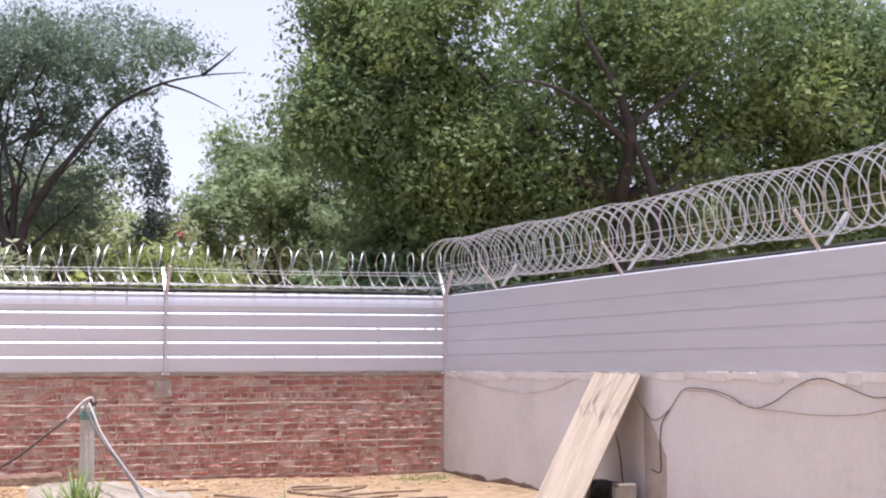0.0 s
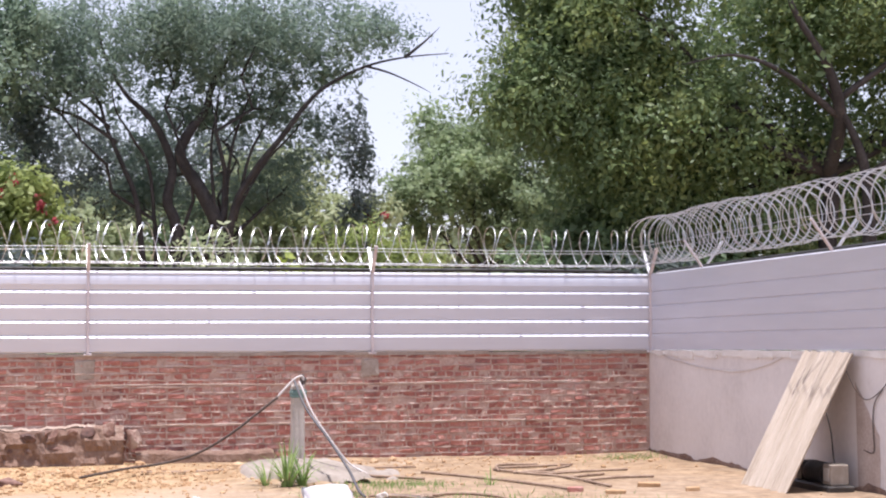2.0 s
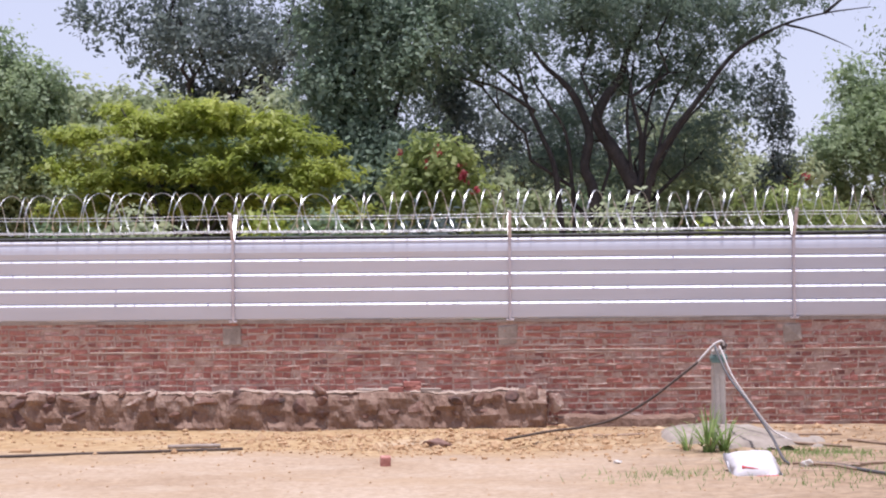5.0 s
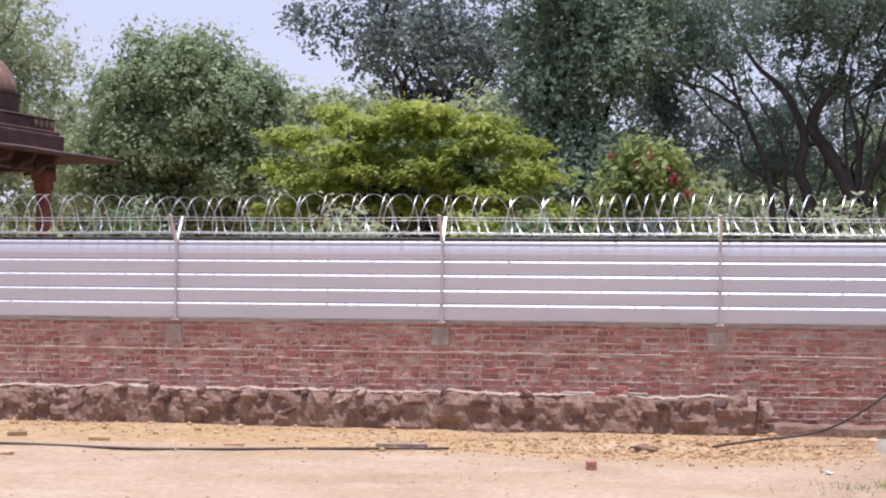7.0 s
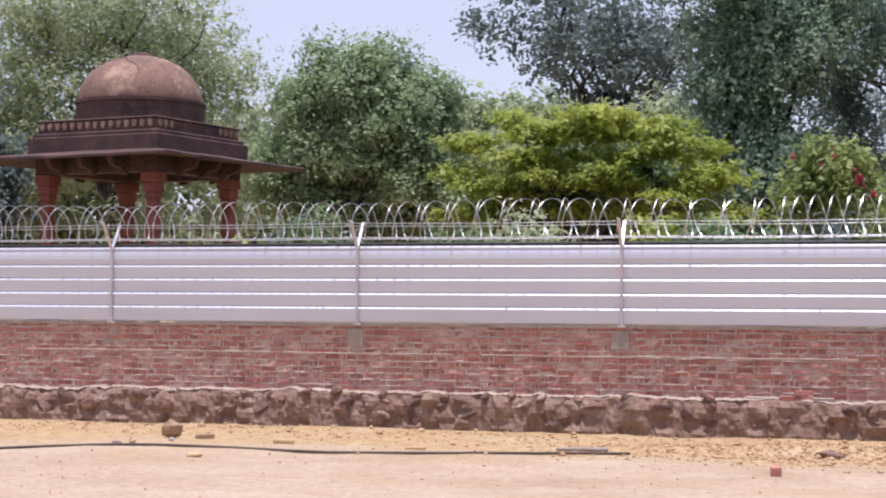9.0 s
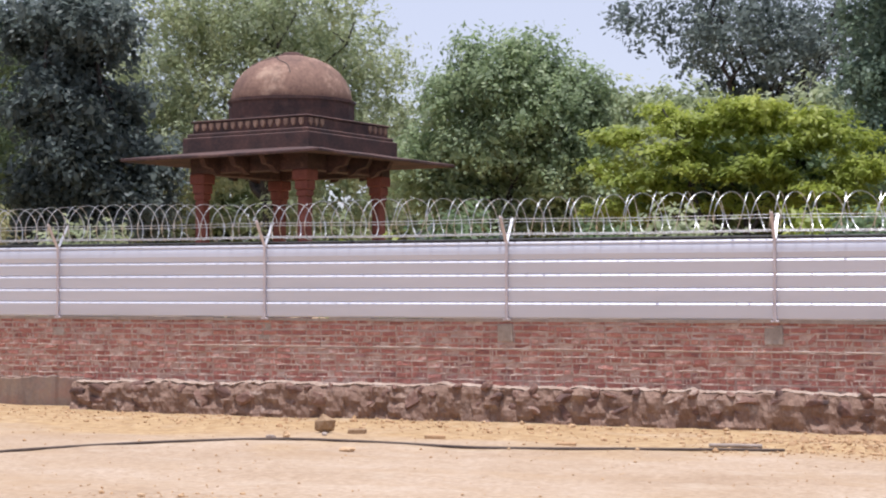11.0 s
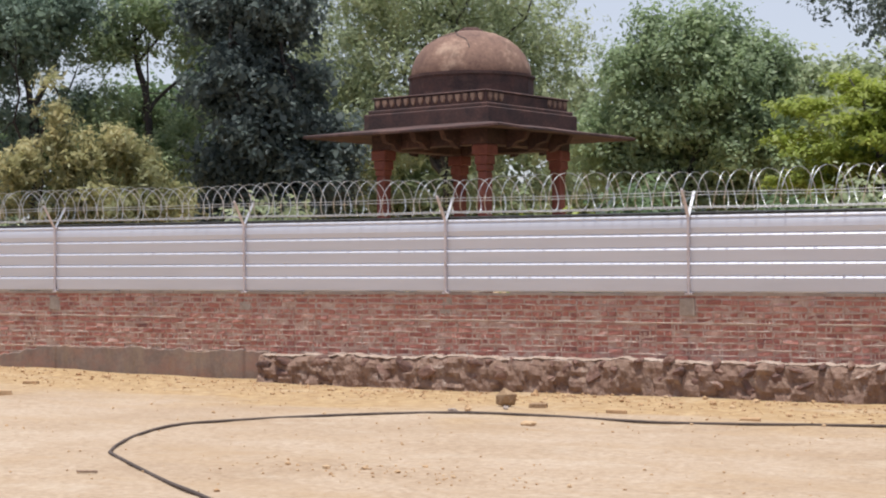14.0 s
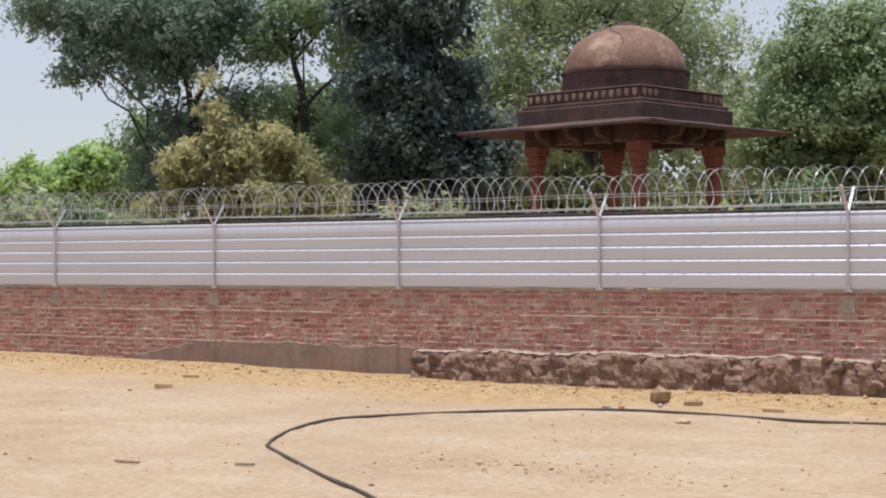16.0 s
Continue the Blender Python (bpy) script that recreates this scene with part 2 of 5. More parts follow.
BOARD = material("weathered_cement_sheet", [(0.30, 0.23, 0.17), (0.50, 0.42, 0.34), (0.62, 0.54, 0.46)], 1.6, 0.9, bump=0.4, fine=22, coords="World", stretch=(0.5, 8, 0.5))
GREYHOSE = material("dull_grey_hose", [(0.055, 0.052, 0.056), (0.12, 0.115, 0.12)], 5, 0.65, bump=0.1)
DARKMETAL = material("dark_oily_metal", [(0.03, 0.028, 0.028), (0.09, 0.08, 0.075)], 6, 0.5, metal=0.4)
LIP = material("white_plaster_lip", [(0.56, 0.53, 0.51), (0.70, 0.67, 0.65), (0.78, 0.75, 0.73)], 3, 0.9, bump=0.4, coords="World")
LEAF_GRASSY = leafmat("fresh_grass_blades", (0.075, 0.12, 0.035), (0.165, 0.245, 0.075), (0.31, 0.39, 0.14))
LEAF_PALE = leafmat("pale_green_leaves", (0.135, 0.180, 0.102), (0.210, 0.268, 0.138), (0.32, 0.380, 0.190))
WIRE = material("dull_razor_steel", [(0.48, 0.49, 0.50), (0.66, 0.67, 0.69)], 8, 0.4, metal=0.9, bump=0.0, coords="World")
MOUND = material("spilled_grey_cement", [(0.20, 0.165, 0.14), (0.30, 0.255, 0.215), (0.38, 0.33, 0.285)], 2.5, 0.95, bump=0.5, fine=18, coords="World")
CAP = material("weathered_ledge_mortar", [(0.24, 0.16, 0.12), (0.37, 0.28, 0.225), (0.50, 0.41, 0.35)], 4, 0.95, bump=0.8, fine=22, coords="World")
SMEAR = material("thin_mortar_smear", [(0.36, 0.235, 0.19), (0.50, 0.375, 0.32), (0.66, 0.54, 0.475)], 5, 0.95, bump=0.5, fine=30, coords="World")
# plaster tone for both the damp and the leaning sheet's shadow
STAIN_SHADOW = material("brown_stain_and_shadow", [(0.34, 0.27, 0.235), (0.44, 0.36, 0.32), (0.56, 0.49, 0.46)], 2.5, 0.95, bump=0.2, coords="World")
LEAF_FAR = leafmat("sunny_far_leaves", (0.17, 0.26, 0.09), (0.27, 0.37, 0.13), (0.38, 0.47, 0.18))
LEAF_VINE = leafmat("creeper_leaves", (0.100, 0.146, 0.110), (0.155, 0.212, 0.140), (0.23, 0.29, 0.175))


# ---- building blocks ----
def mesh_of(name, bm, mat, smooth=False):
    me = bpy.data.meshes.new(name)
    bm.to_mesh(me)
    bm.free()
    me.materials.append(mat)
    if smooth:
        for p in me.polygons:
            p.use_smooth = True
    return me


def part(name, bm, mat, parent=None, label="", smooth=False):
    ob = new(name, mesh_of(name, bm, mat, smooth))
    if parent is not None:
        ob.parent = parent
    return tagged(ob, label)


def raw(name, verts, faces, mat, parent=None, smooth=False):
    me = bpy.data.meshes.new(name)
    me.from_pydata(verts, [], faces)
    me.materials.append(mat)
    if smooth:
        me.polygons.foreach_set("use_smooth", [True] * len(me.polygons))
    ob = new(name, me)
    if parent is not None:
        ob.parent = parent
    return ob


def thing(name, label, category, group="", kind="", at=(0, 0, 0)):
    ob = new(name)
    ob.location = at
    ob.empty_display_size = 0.1
    return tagged(ob, label, category, group, kind)


def box(bm, x0, x1, y0, y1, z0, z1, bevel=0.0, jitter=0.0, rng=None, m=None):
    vs = bmesh.ops.create_cube(bm, size=1)["verts"]
    for v in vs:
        v.co = Vector(((x0 + x1) / 2 + v.co.x * (x1 - x0), (y0 + y1) / 2 + v.co.y * (y1 - y0), (z0 + z1) / 2 + v.co.z * (z1 - z0)))
        if jitter:
            v.co += Vector([rng.uniform(-jitter, jitter) for _ in range(3)])
        if m is not None:
            v.co = m @ v.co
    if bevel:
        es = list({e for v in vs for e in v.link_edges})
        bmesh.ops.bevel(bm, geom=es, offset=bevel, segments=1, affect="EDGES")
    return vs


def tube_data(points, radii, sides=6, closed=False, caps=True):
    """Vertices and faces of a tube along points."""
    P = [Vector(p) for p in points]
    verts, faces = [], []
    up = Vector((0, 0, 1))
    n = len(P)
    prev = None
    for i, p in enumerate(P):
        d = (P[min(i + 1, n - 1)] - P[max(i - 1, 0)])
        d = d.normalized() if d.length > 1e-9 else up
        a = prev - d * prev.dot(d) if prev is not None else d.cross(up if abs(d.z) < 0.9 else Vector((1, 0, 0)))
        a = a.normalized() if a.length > 1e-6 else d.orthogonal().normalized()
        prev = a
        b = d.cross(a)
        r = radii[i] if hasattr(radii, "__len__") else radii
        for k in range(sides):
            t = 2 * math.pi * k / sides
            verts.append(p + (a * math.cos(t) + b * math.sin(t)) * r)
    for i in range(n - 1):
        for k in range(sides):
            k2 = (k + 1) % sides
            faces.append((i * sides + k, i * sides + k2, (i + 1) * sides + k2, (i + 1) * sides + k))
    if caps:
        faces.append(tuple(range(sides - 1, -1, -1)))
        faces.append(tuple((n - 1) * sides + k for k in range(sides)))
    return verts, faces


def merge(chunks):
    verts, faces = [], []
    for v, f in chunks:
        o = len(verts)
        verts += [tuple(p) for p in v]
        faces += [tuple(i + o for i in q) for q in f]
    return verts, faces


def spline(points, steps=8):
    """Catmull-Rom through points."""
    P = [Vector(p) for p in points]
    P = [P[0] * 2 - P[1]] + P + [P[-1] * 2 - P[-2]]
    out = []
    for i in range(1, len(P) - 2):
        a, b, c, d = P[i - 1:i + 3]
        for k in range(steps):
            t = k / steps
            out.append(0.5 * (2 * b + (c - a) * t + (2 * a - 5 * b + 4 * c - d) * t * t + (3 * b - a - 3 * c + d) * t ** 3))
    out.append(P[-2])
    return out


def ground_z(x, y):
    """Height of the bare ground."""
    rise = 0.16 * max(0.0, min(1.0, (-x - 12) / 10)) * max(0.0, min(1.0, (y - 12) / 6))
    near = max(0.0, min(1.0, (y - 16.5) / 3.0)) if y < 24 else 0.4
    dip = -0.09 * near
    swell = 0.022 * noise.noise((x * 0.22, y * 0.25, 0)) + 0.03 * noise.noise((x * 0.7, y * 0.9, 3)) + 0.012 * noise.noise((x * 2.6, y * 3, 5))
    heap = 0.16 * math.exp(-(((x - 2.55) / 0.8) ** 2 + ((y - 18.0) / 0.7) ** 2)) + 0.12 * math.exp(-(((x + 0.6) / 2.2) ** 2 + ((y - 18.4) / 0.6) ** 2))
    flat = 1.0 if abs(x) < 60 and y < 60 else 0.0
    return (rise + dip + swell + heap) * flat - (0.03 if not flat else 0)


# ---- ground ----
def graded(lo, hi, a, b, fine, coarse):
    out, v = [], a
    while v < b:
        out.append(v)
        v += fine
    left, v, s = [], a, coarse
    while v > lo:
        v -= s
        s *= 1.5
        left.append(v)
    s, v = coarse, out[-1]
    while v < hi:
        v += s
        s *= 1.5
        out.append(v)
    return left[::-1] + out


gx, gy = graded(-1500, 1500, -24, 9, 0.11, 0.4), graded(-1500, 1500, 8.5, 21.5, 0.09, 0.4)
gv = [(x, y, ground_z(x, y)) for y in gy for x in gx]
gw = len(gx)
gf = [(j * gw + i, j * gw + i + 1, (j + 1) * gw + i + 1, (j + 1) * gw + i) for j in range(len(gy) - 1) for i in range(gw - 1)]
tagged(raw("ground", gv, gf, SOIL, smooth=True), "bare dry sandy yellow-brown earth yard", "ground", kind="structure")

# ---- boundary walls ----
WY, WX = 21.0, 7.86
POSTS = [7.86, 3.97, 0.30, -3.31, -6.95, -10.64, -14.16, -17.93, -21.70, -25.4, -29.1]
BOT, TOP = 1.31, 2.36


def wall_b_z(y):
    """Rise of the side wall's top line toward the viewer."""
    return 0.018 * max(0.0, 21 - y)


bm = bmesh.new()
box(bm, -30, 7.86, 20.981, 21.22, -0.6, 1.285)
wall_a = tagged(part("wall_north", bm, MORTAR), "old red brick boundary wall with pale mortar", "wall", kind="structure")

bm = bmesh.new()
ys = [21.2, 19.14, 15.58, 11.84, 8.0, 2.0, -6.0]
prof = []
for y in ys:
    prof.append([bm.verts.new((WX, y, -0.6)), bm.verts.new((WX, y, 1.29 + wall_b_z(y))), bm.verts.new((WX + 0.23, y, 1.29 + wall_b_z(y))), bm.verts.new((WX + 0.23, y, -0.6))])
for a, b in zip(prof, prof[1:]):
    for k in range(4):
        bm.faces.new((a[k], b[k], b[(k + 1) % 4], a[(k + 1) % 4]))
bm.faces.new(prof[0])
bm.faces.new(prof[-1][::-1])
bmesh.ops.recalc_face_normals(bm, faces=bm.faces)
wall_b = tagged(part("wall_east", bm, PLASTER), "grey-white cement-plastered boundary wall", "wall", kind="structure")


def sheet_profile(flip):
    """(height from the sheet's foot, outward offset) of the horizontally ribbed cladding."""
    if flip:
        out = [(0.0, 0.02)]
        for g in (0.215, 0.405, 0.60, 0.79):
            out += [(g - 0.012, 0.02), (g - 0.004, 0.008), (g + 0.004, 0.008), (g + 0.012, 0.02)]
        return out + [(1.03, 0.02), (1.048, 0.0)]
    out = [(0.0, 0.028), (0.010, 0.034), (0.018, 0.044)]
    for k, g in enumerate((0.215, 0.405, 0.60, 0.79)):
        # every lower strake stands a little further out
        b, a = 0.028 - 0.007 * k, 0.021 - 0.007 * k
        out += [(g - 0.024, b + 0.028), (g - 0.018, b + 0.026), (g - 0.010, b + 0.019), (g - 0.003, b + 0.010), (g + 0.003, b + 0.001), (g + 0.010, b - 0.004), (g + 0.020, a + 0.016)]
    out += [(0.88, 0.027), (0.93, 0.024), (0.965, 0.018), (0.995, 0.007), (1.005, 0.003), (1.018, 0.016), (1.030, 0.013), (1.048, 0.002)]
    return out


def cladding(p0, p1, z0, z1, outward, label):
    """One bay of ribbed sheet between two posts, as one closed thin skin."""
    d = Vector((p1[0] - p0[0], p1[1] - p0[1], 0))
    n = 6
    pr = sheet_profile(outward[0] != 0)
    verts, faces = [], []
    for side in (0, 1):
        for i in range(n + 1):
            t = i / n
            wob = 0.004 * math.sin(t * 9 + p0[0]) * math.sin(math.pi * t)
            for h, o in pr:
                q = Vector((p0[0], p0[1], 0)) + d * t + Vector(outward) * (o + wob - side * 0.004)
                verts.append((q.x, q.y, z0 * (1 - t) + z1 * t + h))
    m, k = len(pr), len(pr) * (n + 1)
    for i in range(n):
        for j in range(m - 1):
            a = i * m + j
            faces.append((a, a + m, a + m + 1, a + 1))
            faces.append((k + a, k + a + 1, k + a + m + 1, k + a + m))
    ob = raw("fence_sheet", verts, faces, SHEET)
    return tagged(ob, label, "fence panel", "fence sheets on the wall")


for a, b in zip(POSTS, POSTS[1:]):
    cladding((a, 20.99), (b, 20.99), BOT, BOT, (0, -1, 0), "horizontally ribbed galvanised metal sheet above the brick wall")
BP = [20.9, 19.14, 15.58, 11.84, 8.0, 4.2]
for a, b in zip(BP, BP[1:]):
    cladding((7.885, b), (7.885, a), 1.315 + wall_b_z(b), 1.315 + wall_b_z(a), (-1, 0, 0), "horizontally ribbed grey metal sheet above the plastered wall")


def fence_post(x, y, z, axis, yaw, far=False):
    """Slim upright with two splayed arms on its head."""
    t = thing("fence_post", "pinkish primed steel post with Y-shaped splayed arms", "fence post", "fence posts", at=(x, y, z))
    t.rotation_euler = (0, 0, yaw)
    bm = bmesh.new()
    box(bm, -0.018, 0.018, *((0.03, 0.058) if far else (-0.084, -0.058)), -0.02, 1.06, 0.004)
    part("upright", bm, POST, t)
    for sgn in (-1, 1):
        bm = bmesh.new()
        box(bm, -0.022, 0.022, -0.006, 0.006, 0, 0.45, 0.002)
        box(bm, -0.022, -0.016, -0.006, 0.03, 0, 0.45)
        bmesh.ops.transform(bm, matrix=Matrix.Translation((0, 0.02 if far else -0.062, 1.02)) @ Matrix.Rotation(sgn * radians(36), 4, "X"), verts=bm.verts)
        part("arm", bm, GALV if sgn < 0 else POST, t, "galvanised steel arm" if sgn < 0 else "")
    bm = bmesh.new()
    box(bm, -0.05, 0.05, *((0.0, 0.05) if far else (-0.084, -0.03)), -0.03, -0.005, 0.003)
    part("base_plate", bm, POST, t)
    return t


for x in POSTS:
    fence_post(x, 20.99, BOT, "x", 0)
for y in BP[1:]:
    fence_post(7.885, y, 1.315 + wall_b_z(y), "y", radians(-90), True)


# ---- trees ----
def limb(rng, a, b, r0, r1, wig=0.12, n=7):
    """A tapered crooked branch from a to b; returns its tube and its centre line."""
    a, b = Vector(a), Vector(b)
    L = (b - a).length
    pts = []
    for i in range(n):
        t = i / (n - 1)
        k = math.sin(math.pi * t) * wig * L
        pts.append(a.lerp(b, t) + Vector((rng.uniform(-1, 1), rng.uniform(-1, 1), rng.uniform(-0.3, 0.8))) * k * 0.45)
    rad = [r0 + (r1 - r0) * (i / (n - 1)) ** 0.8 for i in range(n)]
    return tube_data(pts, rad, 6), pts


def leaf_cloud(rs, blobs, count, size, droop=0.4, spread=0.28, per=9, aspect=0.5, hollow=0.55, loose=0.33, lie=0.5):
    """Sprigs of small leaves in ellipsoid clumps: arrays of quads."""
    vol = np.array([b[3] * b[4] * b[5] for b in blobs]) ** 0.75
    pick = rs.choice(len(blobs), count, p=vol / vol.sum())
    B = np.array(blobs)[pick]
    d = rs.normal(size=(count, 3))
    d /= np.linalg.norm(d, axis=1)[:, None]
    r = (hollow + (1 - hollow) * rs.random(count)) * (1 + 0.22 * rs.normal(size=count))
    c = B[:, :3] + d * r[:, None] * B[:, 3:6]
    # sprigs
    ax = d * 0.6 + rs.normal(size=(count, 3)) * 0.6
    ax[:, 2] -= droop
    ax[:, 2] *= 1.0 if lie < 1 else 0.25
    ax /= np.linalg.norm(ax, axis=1)[:, None]
    t = rs.random((count, per))
    pos = c[:, None, :] + ax[:, None, :] * (t * spread * 1.6)[:, :, None] + rs.normal(size=(count, per, 3)) * spread * loose
    pos = pos.reshape(-1, 3)
    n = len(pos)
    # leaves of one sprig lie much the same way, mostly facing the sky
    nrm = d * 0.8 + rs.normal(size=(count, 3)) * 0.35
    nrm[:, 2] += lie
    nrm = np.repeat(nrm, per, 0) + rs.normal(size=(n, 3)) * 0.38
    nrm /= np.linalg.norm(nrm, axis=1)[:, None]
    u = np.repeat(ax, per, 0) * 0.5 + rs.normal(size=(n, 3)) * 0.7
    u -= nrm * (u * nrm).sum(1)[:, None]
    u /= np.linalg.norm(u, axis=1)[:, None]
    w = np.cross(nrm, u)
    s = size * (0.6 + 0.8 * rs.random(n))[:, None]
    q = np.stack([pos - u * s, pos + w * s * aspect - u * s * 0.1, pos + u * s, pos - w * s * aspect - u * s * 0.1], 1)
    return q.reshape(-1, 3)


def quads(name, verts, mat, parent):
    n = len(verts) // 4
    me = bpy.data.meshes.new(name)
    me.vertices.add(n * 4)
    me.vertices.foreach_set("co", np.asarray(verts, dtype=np.float32).ravel())
    me.loops.add(n * 4)
    me.loops.foreach_set("vertex_index", np.arange(n * 4, dtype=np.int32))
    me.polygons.add(n)
    me.polygons.foreach_set("loop_start", np.arange(0, n * 4, 4, dtype=np.int32))
    me.update(calc_edges=True)
    me.validate()
    me.materials.append(mat)
    ob = new(name, me)
    ob.parent = parent
    return ob


def scatter_blobs(rs, blobs, n, small, flat=0.75):
    """Break large ellipsoids into many lesser clumps, for an uneven outline with gaps."""
    out = []
    vol = np.array([b[3] * b[4] * b[5] for b in blobs]) ** 0.8
    for k in rs.choice(len(blobs), n, p=vol / vol.sum()):
        b = blobs[k]
        d = rs.normal(size=3)
        d /= np.linalg.norm(d)
        r = rs.random() ** 0.4
        s = small * (0.6 + 0.9 * rs.random())
        out.append((b[0] + d[0] * b[3] * r, b[1] + d[1] * b[4] * r, b[2] + d[2] * b[5] * r, s * 1.15, s * 1.15, s * flat))
    return out


def tree(seed, at, blobs, mat, label, sprigs=2600, size=0.07, clumps=60, clump=0.8, trunk=0.2, fork=2.0, lean=(0, 0), limbs=9, droop=0.4, spread=0.28, aspect=0.5, per=9, name="tree", category="tree", extra=(), dense=0.1, flat=0.75, loose=0.33, heart=2.3, lie=0.5, twigs=4):
    """Trunk, crooked limbs to the clumps, and a crown of many leaves. blobs: offsets from the foot and radii."""
    rng, rs = random.Random(seed), np.random.RandomState(seed)
    t = thing(name, label, category, at=at)
    cl = scatter_blobs(rs, blobs, clumps, clump, flat)
    top = Vector((lean[0], lean[1], fork))
    tubes = [limb(rng, (0, 0, -0.15), top, trunk, trunk * 0.8, 0.05, 8)[0]]
    part_ob = raw("trunk", *tubes[0], BARK, t, True)
    far = sorted(cl, key=lambda c: rng.random())[:limbs]
    chunks = []
    for c in far:
        tu, pts = limb(rng, top + Vector((rng.uniform(-0.05, 0.05), 0, rng.uniform(-0.25, 0.0))), c[:3], trunk * rng.uniform(0.4, 0.62), trunk * 0.1, 0.16, 9)
        one = [tu]
        for _ in range(twigs):
            k = rng.randrange(3, 8)
            e = min(cl, key=lambda q: (Vector(q[:3]) - pts[k]).length + rng.uniform(0, 1.6))
            one.append(limb(rng, pts[k], e[:3], trunk * 0.16, trunk * 0.04, 0.2, 6)[0])
        chunks.append(merge(one))
    for pts in extra:
        sp = spline(pts[1:], 6)
        n = len(sp)
        chunks.append(tube_data(sp, [pts[0] * (1 - 0.9 * i / (n - 1)) for i in range(n)], 7))
    for v, f in chunks:
        raw("branch", v, f, BARK, t, True)
    outer = leaf_cloud(rs, cl, int(sprigs * 0.92), size * 1.46, droop, spread, per, aspect, loose=loose, lie=lie)
    # fewer, broader leaves close the heart of each clump
    inner = leaf_cloud(rs, [(*c[:3], c[3] * 0.6, c[4] * 0.6, c[5] * 0.6) for c in cl], int(sprigs * dense * 0.8), size * heart * 1.1, droop, spread, 5, 0.6, 0.1)
    quads("crown", np.concatenate([outer, inner]), mat, t)
    return t


def shrub(seed, at, rx, ry, h, mat, label, sprigs=500, size=0.06, name="shrub", clumps=14, spread=0.22, aspect=0.5, droop=0.0):
    return tree(seed, at, [(0, 0, h * 0.55, rx, ry, h * 0.45)], mat, label, sprigs, size, clumps, min(rx, h) * 0.42, 0.04, h * 0.2, limbs=6, name=name, category="shrub", spread=spread, aspect=aspect, droop=droop)


# ---- domed stone pavilion ----
def pavilion(at, turn):
    t = thing("domed_pavilion", "weathered red sandstone kiosk with dome and deep eaves", "pavilion", at=at)
    t.rotation_euler = (0, 0, turn)
    bm = bmesh.new()
    box(bm, -1.7, 1.7, -1.7, 1.7, -0.1, 0.6, 0.03)
    part("plinth", bm, SANDSTONE, t)
    for sx in (-1, 1):
        for sy in (-1, 1):
            bm = bmesh.new()
            x, y = sx * 1.24, sy * 1.24
            for z0, z1, h in ((0.6, 0.95, 0.16), (0.95, 3.5, 0.105), (3.5, 3.62, 0.125), (3.62, 3.8, 0.145), (3.8, 4.0, 0.18)):
                box(bm, x - h, x + h, y - h, y + h, z0, z1, 0.02)
            part("column", bm, REDSTONE, t)
    for sgn in (-1, 1):
        for k in (0, 1):
            bm = bmesh.new()
            if k:
                box(bm, -1.42, 1.42, sgn * 1.24 - 0.16, sgn * 1.24 + 0.16, 4.0, 4.36, 0.015)
            else:
                box(bm, sgn * 1.24 - 0.16, sgn * 1.24 + 0.16, -1.08, 1.08, 4.0, 4.36, 0.015)
            part("beam", bm, SANDSTONE, t)
            for q in (-0.72, 0.0, 0.72):
                bm = bmesh.new()
                pr = [(0.0, 3.94), (0.12, 3.97), (0.22, 4.06), (0.42, 4.10), (0.5, 4.25), (0.0, 4.29)]
                a = [bm.verts.new((u, -0.06, z)) for u, z in pr]
                b = [bm.verts.new((u, 0.06, z)) for u, z in pr]
                bm.faces.new(a[::-1])
                bm.faces.new(b)
                for i in range(len(pr)):
                    j = (i + 1) % len(pr)
                    bm.faces.new((a[i], a[j], b[j], b[i]))
                ang = (math.pi / 2 if k else 0) + (0 if sgn > 0 else math.pi)
                pos = Vector((q, sgn * 1.4, 0)) if k else Vector((sgn * 1.4, q, 0))
                bmesh.ops.transform(bm, matrix=Matrix.Translation(pos) @ Matrix.Rotation(ang, 4, "Z"), verts=bm.verts)
                bmesh.ops.recalc_face_normals(bm, faces=bm.faces)
                part("eave_bracket", bm, SANDSTONE, t)
    bm = bmesh.new()
    rings = [(1.35, 4.31), (2.34, 4.215), (2.36, 4.225), (2.36, 4.265), (2.34, 4.275), (1.45, 4.42), (1.35, 4.42)]
    loops = []
    n = 6
    for h, z in rings:
        row = []
        for s in range(4):
            for i in range(n):
                u = -1 + 2 * i / n
                p = [(u, -1), (1, u), (-u, 1), (-1, -u)][s]
                sag = 0.02 * noise.noise((p[0] * 3 + s, p[1] * 3, h))
                row.append(bm.verts.new((p[0] * h, p[1] * h, z + sag)))
        loops.append(row)
    for a, b in zip(loops, loops[1:] + loops[:1]):
        for i in range(4 * n):
            bm.faces.new((a[i], a[(i + 1) % (4 * n)], b[(i + 1) % (4 * n)], b[i]))
    bmesh.ops.recalc_face_normals(bm, faces=bm.faces)
    part("eave_slab", bm, SANDSTONE, t)
    for z0, z1, h, nm in ((4.38, 4.70, 1.52, "cornice"), (4.70, 4.78, 1.46, "moulding"), (4.78, 4.99, 1.38, "parapet"), (4.99, 5.03, 1.41, "coping")):
        bm = bmesh.new()
        box(bm, -h, h, -h, h, z0, z1, 0.02)
        part(nm, bm, SANDSTONE, t)
    # carved petals round the parapet
    bm = bmesh.new()
    pr = [(-0.055, 0.16), (0.055, 0.16), (0.06, 0.08), (0.03, 0.02), (0.0, 0.0), (-0.03, 0.02), (-0.06, 0.08)]
    a = [bm.verts.new((u, 0, z)) for u, z in pr]
